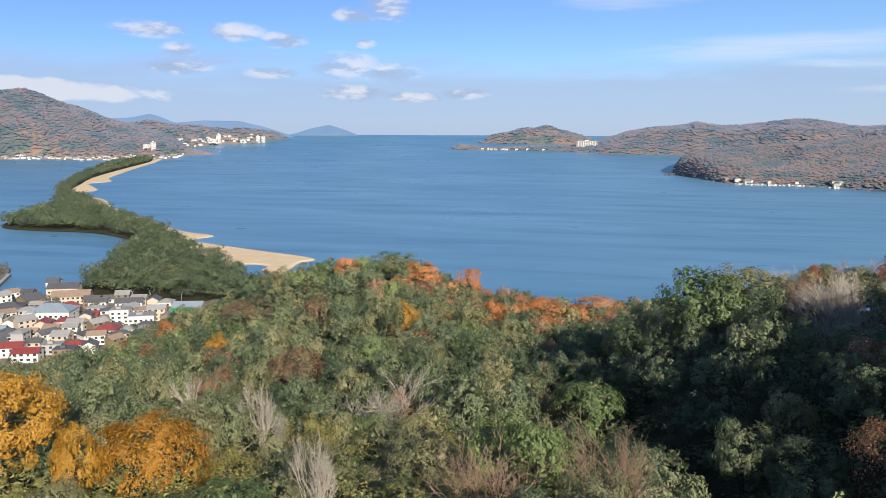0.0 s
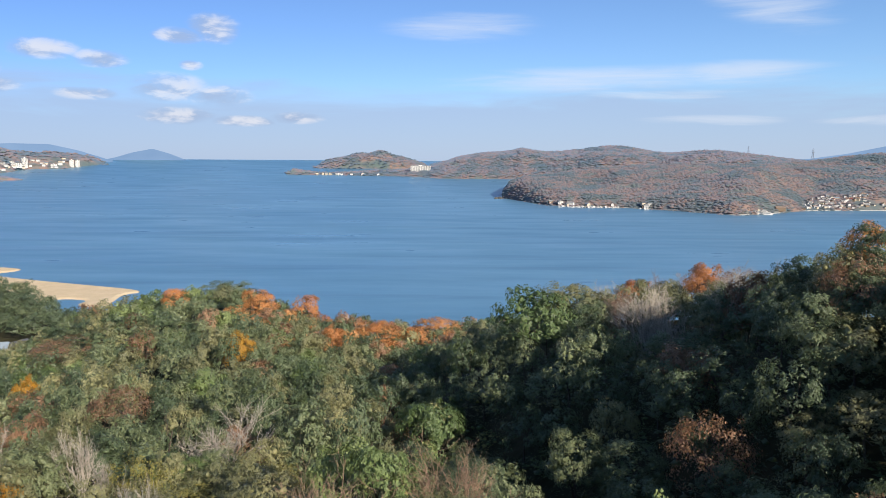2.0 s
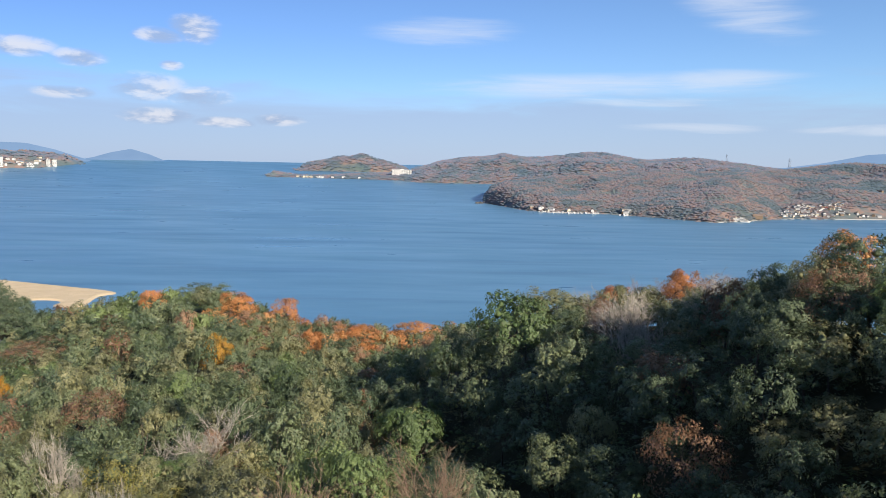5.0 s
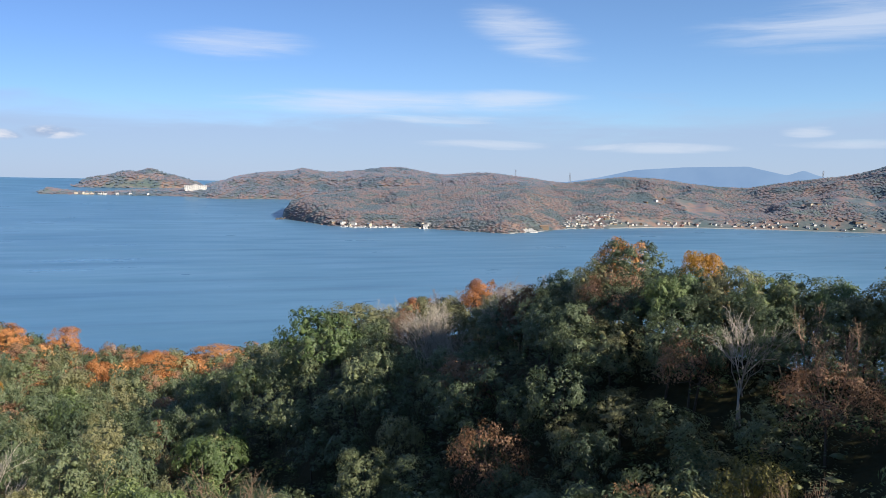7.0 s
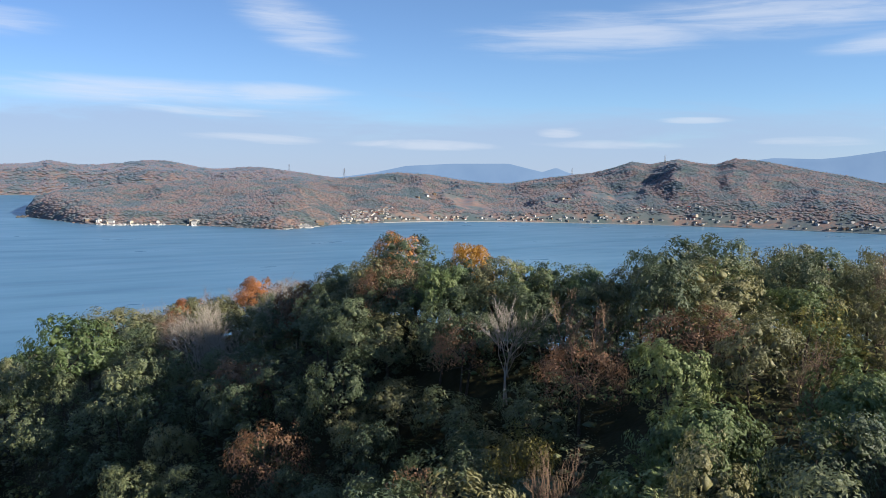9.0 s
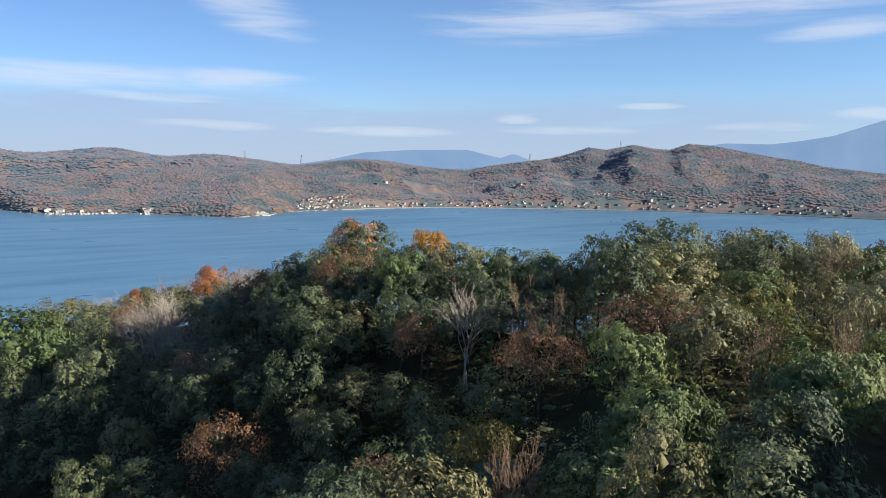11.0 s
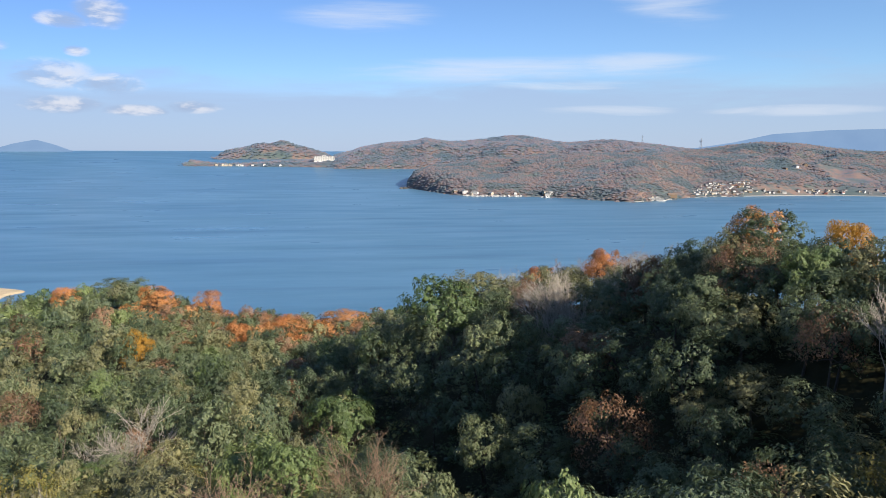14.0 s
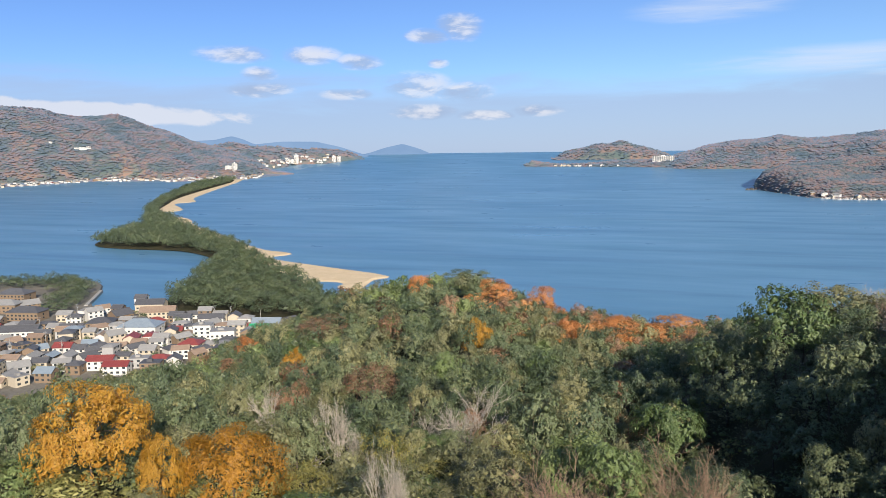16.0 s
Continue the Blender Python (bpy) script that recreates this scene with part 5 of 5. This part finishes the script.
def crowns_on(name, label, land, az0, az1, f0, f1, spacing, size, seed):
    rng = np.random.default_rng(seed)
    pts = []
    mean = float(land.shore_at(np.array([(az0 + az1) / 2]))[0])
    for az in np.arange(az0, az1, math.degrees(spacing / mean)):
        s0, dep = float(land.shore_at(np.array([az]))[0]), float(land.depth_at(np.array([az]))[0])
        d = np.arange(s0 + f0 * dep, s0 + f1 * dep, spacing * 1.25)
        pts.append(np.stack([az + rng.uniform(-2, 2, len(d)) * math.degrees(spacing / mean), d + rng.uniform(-2, 2, len(d)) * spacing], 1))
    p = np.concatenate(pts)
    plain = (land.plain > 0) & (p[:, 1] - land.shore_at(p[:, 0]) < land.plain)
    x, y = p[:, 1] * np.sin(np.radians(p[:, 0])), p[:, 1] * np.cos(np.radians(p[:, 0]))
    field = (smooth_noise(x, y, 380, 77, 2) > 0.42) & (p[:, 1] - land.shore_at(p[:, 0]) < 0.35 * land.depth_at(p[:, 0])) & (p[:, 0] > 27)
    keep = ~plain & ~field & (p[:, 1] < 4900)
    p, x, y = p[keep], x[keep], y[keep]
    z = land.height(p[:, 0], p[:, 1])
    n = len(p)
    r = size * rng.uniform(0.6, 1.5, (n, 1, 1))
    v = DOME_V[None] * r * (1 + rng.uniform(-0.16, 0.16, (n, len(DOME_V), 1))) * np.concatenate([np.ones((n, 1, 2)), rng.uniform(0.32, 0.62, (n, 1, 1))], 2)
    turn = rng.uniform(0, 6.28, (n, 1))
    v = np.stack([v[..., 0] * np.cos(turn) - v[..., 1] * np.sin(turn), v[..., 0] * np.sin(turn) + v[..., 1] * np.cos(turn), v[..., 2] + r[..., 0] * 0.1], -1)
    v += np.stack([x, y, z], 1)[:, None, :]
    f = (DOME_F[None] + np.arange(n)[:, None, None] * len(DOME_V)).reshape(-1, 3)
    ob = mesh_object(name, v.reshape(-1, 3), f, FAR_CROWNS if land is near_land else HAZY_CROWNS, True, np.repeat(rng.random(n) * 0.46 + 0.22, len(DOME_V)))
    return tagged(ob, label, "woods", kind="stuff")


for name, label, land, az0, az1, f0, spacing, size, seed in (
        ("peninsula_woods", "autumn woods of green, brown and rust crowns on the peninsula", near_land, 6.6, 31, 0.0, 6.0, 4.8, 51), ("bayside_woods", "autumn woods of green and brown crowns above the bay", near_land, 31, 72, 0.06, 7.0, 5.6, 52),
        ("ridge_woods", "brown woods along the far ridge", back_land, 0.5, 28, 0.02, 10.5, 8.6, 53), ("mountain_woods", "brown and green woods on the mountain", left_land, -54, -29.5, 0.03, 9.6, 8.2, 54),
        ("island_woods", "woods on the island hill", island, -7.8, 0.5, 0.02, 13.0, 9.0, 55), ("cape_woods", "woods on the low cape", cape_land, -10, 1.8, 0.02, 14.0, 8.0, 56), ("far_coast_woods", "woods on the far coast", left_far, -35, -22.6, 0.1, 18.0, 10.0, 57)):
    crowns_on(name, label, land, az0, az1, f0, 1.03, spacing, size, seed)


# ---- far buildings and boats ----
def far_place(land, az, inland):
    d = float(land.shore_at(np.array([az]))[0]) + inland
    return Vector((d * math.sin(radians(az)), d * math.cos(radians(az)), land.at(az, d)))


def simple_house(kind, seed):
    rng = np.random.default_rng(seed)
    wi, ri = int(rng.choice(4, p=[0.5, 0.25, 0.15, 0.1])), int(rng.choice(5, p=[0.4, 0.35, 0.15, 0.05, 0.05]))
    label = "small %s village house with %s roof near the shore" % (WALLS[wi][0], ROOFS[ri][0])
    ob = make_house(rng.uniform(10, 15), rng.uniform(8, 11), rng.uniform(5, 7.5), "gable" if kind else "hip", WALLS[wi][1], ROOFS[ri][1], label, rng, windows=False)
    return tagged(ob, group="houses across the bay")


village = [simple_house(k % 3, 900 + k) for k in range(16)]
spent = set()
rng = np.random.default_rng(61)


def set_village_house(p, size=1.0):
    k = int(rng.integers(len(village)))
    ob = village[k] if k not in spent else copy_thing(village[k], Matrix.Identity(4))
    spent.add(k)
    ob.matrix_basis = Matrix.Translation(p - Vector((0, 0, 1.0))) @ Matrix.Rotation(rng.uniform(0, 3.14), 4, "Z") @ Matrix.Diagonal((size, size, size, 1))


def house_cluster(name, label, rows):
    """Houses too far off to tell apart, joined by material."""
    store = {}
    for land, az0, az1, n, deep0, deep1, big in rows:
        for k in range(n):
            p = far_place(land, rng.uniform(az0, az1), rng.uniform(deep0, deep1))
            w, d, h = rng.uniform(9, 15) * big, rng.uniform(7, 10) * big, rng.uniform(4, 7) * big
            m = Matrix.Translation(p - Vector((0, 0, 1.5))) @ Matrix.Rotation(rng.uniform(0, 3.14), 4, "Z")
            r = np.array(m.to_3x3())
            wall, roof = WALLS[int(rng.choice(4, p=[0.5, 0.25, 0.15, 0.1]))][1], ROOFS[int(rng.choice(5, p=[0.35, 0.4, 0.17, 0.05, 0.03]))][1]
            for material, (v, q) in ((wall, box(-w / 2, w / 2, -d / 2, d / 2, 0, h + 1)), (roof, prism(w, d, h + 0.8, d * 0.26, 0.6, 0.3))):
                store.setdefault(material.name, (material, []))[1].append((v @ r.T + np.array(m.translation), [tuple(t) for t in q]))
    for material, pieces in store.values():
        v, q = [], []
        for pv, pf in pieces:
            q.extend(tuple(i + len(v) for i in t) for t in pf)
            v.extend(pv.tolist())
        tagged(mesh_object(name, v, q, material, False), label, "houses", kind="stuff")


for k in range(24):
    set_village_house(far_place(near_land, rng.uniform(27.6, 31.6), rng.uniform(10, 120)), rng.uniform(0.55, 0.85))
house_cluster("bayside_houses", "scattered small houses along the bay shore", [(near_land, 27.6, 31.6, 80, 10, 120, 0.72), (near_land, 31.6, 36.5, 22, 6, 40, 0.7), (near_land, 36.5, 46, 50, 6, 45, 0.7), (near_land, 46, 56, 44, 6, 40, 0.7), (near_land, 50, 56, 20, 90, 120, 0.75), (near_land, 56, 68, 60, 6, 60, 0.75)])
house_cluster("coastal_town_houses", "dense coastal town of pale houses below the mountain", [(left_land, -48, -42, 60, 8, 90, 1.1), (left_land, -42, -36, 90, 8, 110, 1.1), (left_land, -36, -29.8, 110, 8, 160, 1.1), (left_far, -31, -25, 40, 10, 90, 1.5)])


def make_hotel(label, w, d, h, floors, bays):
    """A white block with a roof house and rows of windows."""
    hotel = tagged(new("hotel"), label, "hotel")
    v, f = box(-w / 2, w / 2, -d / 2, d / 2, -3, h)
    part("wall", v, f, WALL_WHITE, hotel, smooth=False)
    v, f = box(-w * 0.1, w * 0.08, -d * 0.3, d * 0.3, h, h + h * 0.14)
    part("roof_house", v, f, WALL_WHITE, hotel, smooth=False)
    v, f = box(-w / 2 - 0.4, w / 2 + 0.4, -d / 2 - 0.4, d / 2 + 0.4, h - 0.6, h + 0.3)
    part("parapet", v, f, WALL_WHITE, hotel, smooth=False)
    for i in range(floors):
        for j in range(bays):
            x, z = (j + 0.5) / bays * w - w / 2, (i + 0.35) / floors * h
            ww = w / bays * 0.34
            v, f = box(x - ww, x + ww, -d / 2 - 0.25, -d / 2 + 0.1, z, z + h / floors * 0.45)
            part("window", v, f, GLASS_DARK, hotel, smooth=False)
    return hotel


def set_facing(ob, p, extra=0.0):
    ob.matrix_basis = Matrix.Translation(p) @ Matrix.Rotation(math.atan2(-p.x, p.y) + radians(extra), 4, "Z")



def on_slope(land, az, el):
    """Where the ground of land stands at elevation el as seen from the terrace."""
    s0, dep = float(land.shore_at(np.array([az]))[0]), float(land.depth_at(np.array([az]))[0])
    for d in np.arange(s0, s0 + dep, 6.0):
        z = land.at(az, d)
        if math.degrees(math.atan2(z - EYE.z, d)) >= el:
            break
    return Vector((d * math.sin(radians(az)), d * math.cos(radians(az)), z))


for land, az, el, w, h, floors, bays, extra, label in (
        (cape_land, 0.05, -1.12, 106, 27, 5, 12, 0, "long white resort hotel on the far headland"), (left_land, -31.9, -1.46, 22, 34, 9, 5, 25, "tall white hotel block at the end of the sandbar"),
        (left_land, -32.35, -1.36, 30, 17, 5, 6, 10, "lower white hotel wing beside the tall block"), (left_far, -28.0, -0.98, 62, 20, 5, 8, 0, "white hotel on the far coast"),
        (left_far, -27.42, -0.98, 26, 46, 10, 4, 0, "white hotel tower on the far coast"), (left_far, -25.7, -0.99, 30, 18, 5, 5, 0, "small white hotel on the far coast"),
        (left_far, -24.62, -0.98, 20, 34, 8, 4, 0, "white tower block on the far shore"), (left_far, -24.25, -0.98, 22, 35, 8, 4, 0, "white tower block on the far shore"),
        (left_land, -42.1, 0.20, 52, 9, 2, 8, 0, "white lookout building on the mountainside"), (left_land, -41.6, 0.26, 20, 8, 2, 4, 20, "white lookout building on the mountainside"),
        (left_land, -43.9, 0.66, 14, 7, 2, 3, 0, "small white building high on the mountainside"), (left_land, -45.2, -2.06, 46, 8, 2, 8, 0, "long white waterfront hall"),
        (left_land, -40.2, -1.94, 34, 12, 3, 6, 5, "cream waterfront building in the coastal town")):
    set_facing(make_hotel(label, w, max(10, w * 0.22), h, floors, bays), on_slope(land, az, el), extra)
for az in (-7.8, -7.4, -7.1, -6.8, -6.3, -6.0, -5.2, -4.4, -3.2):
    set_village_house(far_place(cape_land, az, 12), 1.3)
for az, el in ((54.3, -2.28), (45.1, -1.25), (45.5, -1.3), (44.6, -1.35), (34.9, -1.2), (34.3, -1.35), (33.6, -1.45), (47.5, -2.4)):
    set_village_house(on_slope(near_land, az, el), 1.3)


def make_boat(length, label):
    """A small moored motor boat: hull, deck and cabin."""
    boat = tagged(new("motor_boat"), label, "boat", "boats of the marina")
    L, b = length, length * 0.16
    v = [(-L / 2, -b, 1.0), (L * 0.2, -b, 1.0), (L / 2, 0, 1.35), (L * 0.2, b, 1.0), (-L / 2, b, 1.0), (-L / 2, -b * 0.7, -0.3), (L * 0.2, -b * 0.7, -0.3), (L * 0.42, 0, -0.2), (L * 0.2, b * 0.7, -0.3), (-L / 2, b * 0.7, -0.3)]
    part("hull", v, [(0, 1, 6, 5), (1, 2, 7, 6), (2, 3, 8, 7), (3, 4, 9, 8), (4, 0, 5, 9), (0, 4, 3, 2, 1)], WALL_WHITE, boat, smooth=False)
    v, f = box(-L * 0.2, L * 0.12, -b * 0.65, b * 0.65, 1.0, 2.5)
    part("cabin", v, f, WALL_WHITE, boat, smooth=False)
    v, f = box(-L * 0.19, L * 0.125, -b * 0.67, b * 0.67, 1.7, 2.2)
    part("window", v, f, GLASS_DARK, boat, smooth=False)
    return boat


first = make_boat(11, "white motor boat moored at the marina")
for k in range(46):
    az = rng.uniform(10.6, 15.2) if k > 5 else rng.uniform(16.6, 17.4)
    p = far_place(near_land, az, rng.uniform(-16, -3))
    p.z = 0.05
    ob = first if k == 0 else copy_thing(first, Matrix.Identity(4))
    s = rng.uniform(0.9, 1.7)
    ob.matrix_basis = Matrix.Translation(p) @ Matrix.Rotation(rng.uniform(-0.5, 0.5) + 1.2, 4, "Z") @ Matrix.Diagonal((s, s, s, 1))
for k in range(16):
    az = rng.choice([rng.uniform(9.4, 12.0), rng.uniform(10.5, 15.5), rng.uniform(16.7, 17.3)])
    p = far_place(near_land, az, rng.uniform(4, 16))
    set_village_house(p, rng.uniform(0.8, 1.2))

ferry = tagged(new("excursion_ship"), "white excursion ship moored by the wooded shore", "ship")
for name, x0, x1, b, z0, z1, m in (("hull", -24, 24, 5, -0.5, 3, WALL_WHITE), ("lower_deck", -20, 17, 4.6, 3, 5.6, WALL_WHITE), ("upper_deck", -18, 10, 4.2, 5.6, 8.2, WALL_WHITE), ("wheelhouse", -2, 7, 3.4, 8.2, 10.8, WALL_WHITE), ("funnel", -12, -8, 1.4, 8.2, 11.5, WALL_CREAM)):
    v, f = box(x0, x1, -b, b, z0, z1)
    if name == "hull":
        v[[1, 2], 0] -= 5
        v[[5, 6], 1] *= 0.3
    part(name, v, f, m, ferry, smooth=False)
for z, x0, x1, b in ((3.9, -19, 16, 4.7), (6.4, -17, 9, 4.3), (9.2, -1, 7.1, 3.5)):
    v, f = box(x0, x1, -b, b, z, z + 0.9)
    part("window_band", v, f, GLASS_DARK, ferry, smooth=False)
fp = far_place(near_land, 25.1, -10)
fp.z = 0.0
set_facing(ferry, fp, 8)
shed = make_house(22, 12, 9, "gable", WALL_WOOD, ROOF_BROWN, "red-brown boat shed on the quay", rng, False, "boat_shed")
set_facing(shed, far_place(near_land, 26.2, 8), 10)

for az, inland, s in ((5.85, -10, 7.0), (6.15, -4, 9.0), (6.3, 2, 6.0), (5.95, -2, 4.0)):
    v = ICO_V * np.array([s, s * 0.8, s * 0.6]) * (1 + rng.uniform(-0.3, 0.3, (12, 1)))
    rock = mesh_object("shore_rock", v, ICO_F, ROCK, False)
    p = far_place(near_land, 6.6, 10)
    d = math.hypot(p.x, p.y) + inland - 15
    rock.location = (d * math.sin(radians(az)), d * math.cos(radians(az)), 0.6)
    tagged(rock, "dark weathered rock in the water off the headland", "rock", "rocks off the headland")


def make_pylon(h):
    """A lattice pylon: four legs, rings, braces and three arms."""
    pylon = tagged(new("pylon"), "grey steel lattice power pylon on the ridge", "pylon", "pylons on the ridges")
    b, t = h * 0.10, h * 0.018
    for sx, sy in ((-1, -1), (1, -1), (1, 1), (-1, 1)):
        v, f = tube([(sx * b, sy * b, -2), (sx * t * 1.6, sy * t * 1.6, h * 0.7), (sx * t * 0.4, sy * t * 0.4, h)], 0.45, 0.3, 4)
        part("leg", v, f, STEEL, pylon, smooth=False)
    for k in range(5):
        z = h * k * 0.14
        w = b + (t * 1.6 - b) * z / (h * 0.7)
        v, f = tube([(-w, -w, z), (w, -w, z + h * 0.12)], 0.22, 0.22, 3)
        part("brace", v, f, STEEL, pylon, smooth=False)
    for z, a in ((0.70, 0.16), (0.80, 0.14), (0.90, 0.12)):
        v, f = tube([(-a * h, 0, z * h), (0, 0, z * h + 0.8), (a * h, 0, z * h)], 0.3, 0.3, 4)
        part("arm", v, f, STEEL, pylon, smooth=False)
    return pylon


for land, az, h in ((back_land, 23.9, 44), (near_land, 28.0, 46), (near_land, 52.0, 32), (near_land, 45.3, 36)):
    dep = float(land.depth_at(np.array([az]))[0])
    set_facing(make_pylon(h), far_place(land, az, dep * 0.985), 15)


def sea_wall(az0, az1, out_by, wide, top):
    az = np.arange(az0, az1, 0.1)
    d = near_land.shore_at(az)
    rows = []
    for off, z in ((-out_by, -1.0), (-out_by, top), (-out_by + wide, top), (-out_by + wide, -1.0)):
        rows.append(np.stack([(d + off) * np.sin(np.radians(az)), (d + off) * np.cos(np.radians(az)), np.full(len(az), z)], 1))
    v = np.stack(rows, 1).reshape(-1, 3)
    ob = mesh_object("sea_wall", v, grid_faces(len(az), 4), CONCRETE, False)
    tagged(ob, "pale concrete sea wall along the shore road", "sea wall", kind="structure")


sea_wall(9.4, 17.6, 4, 9, 1.8)
sea_wall(17.9, 26.5, 3, 5, 1.8)
sea_wall(27.2, 70, 3, 5, 1.7)
for ob in (village[k] for k in range(len(village)) if k not in spent):
    for c in list(ob.children):
        bpy.data.objects.remove(c)
    bpy.data.objects.remove(ob)
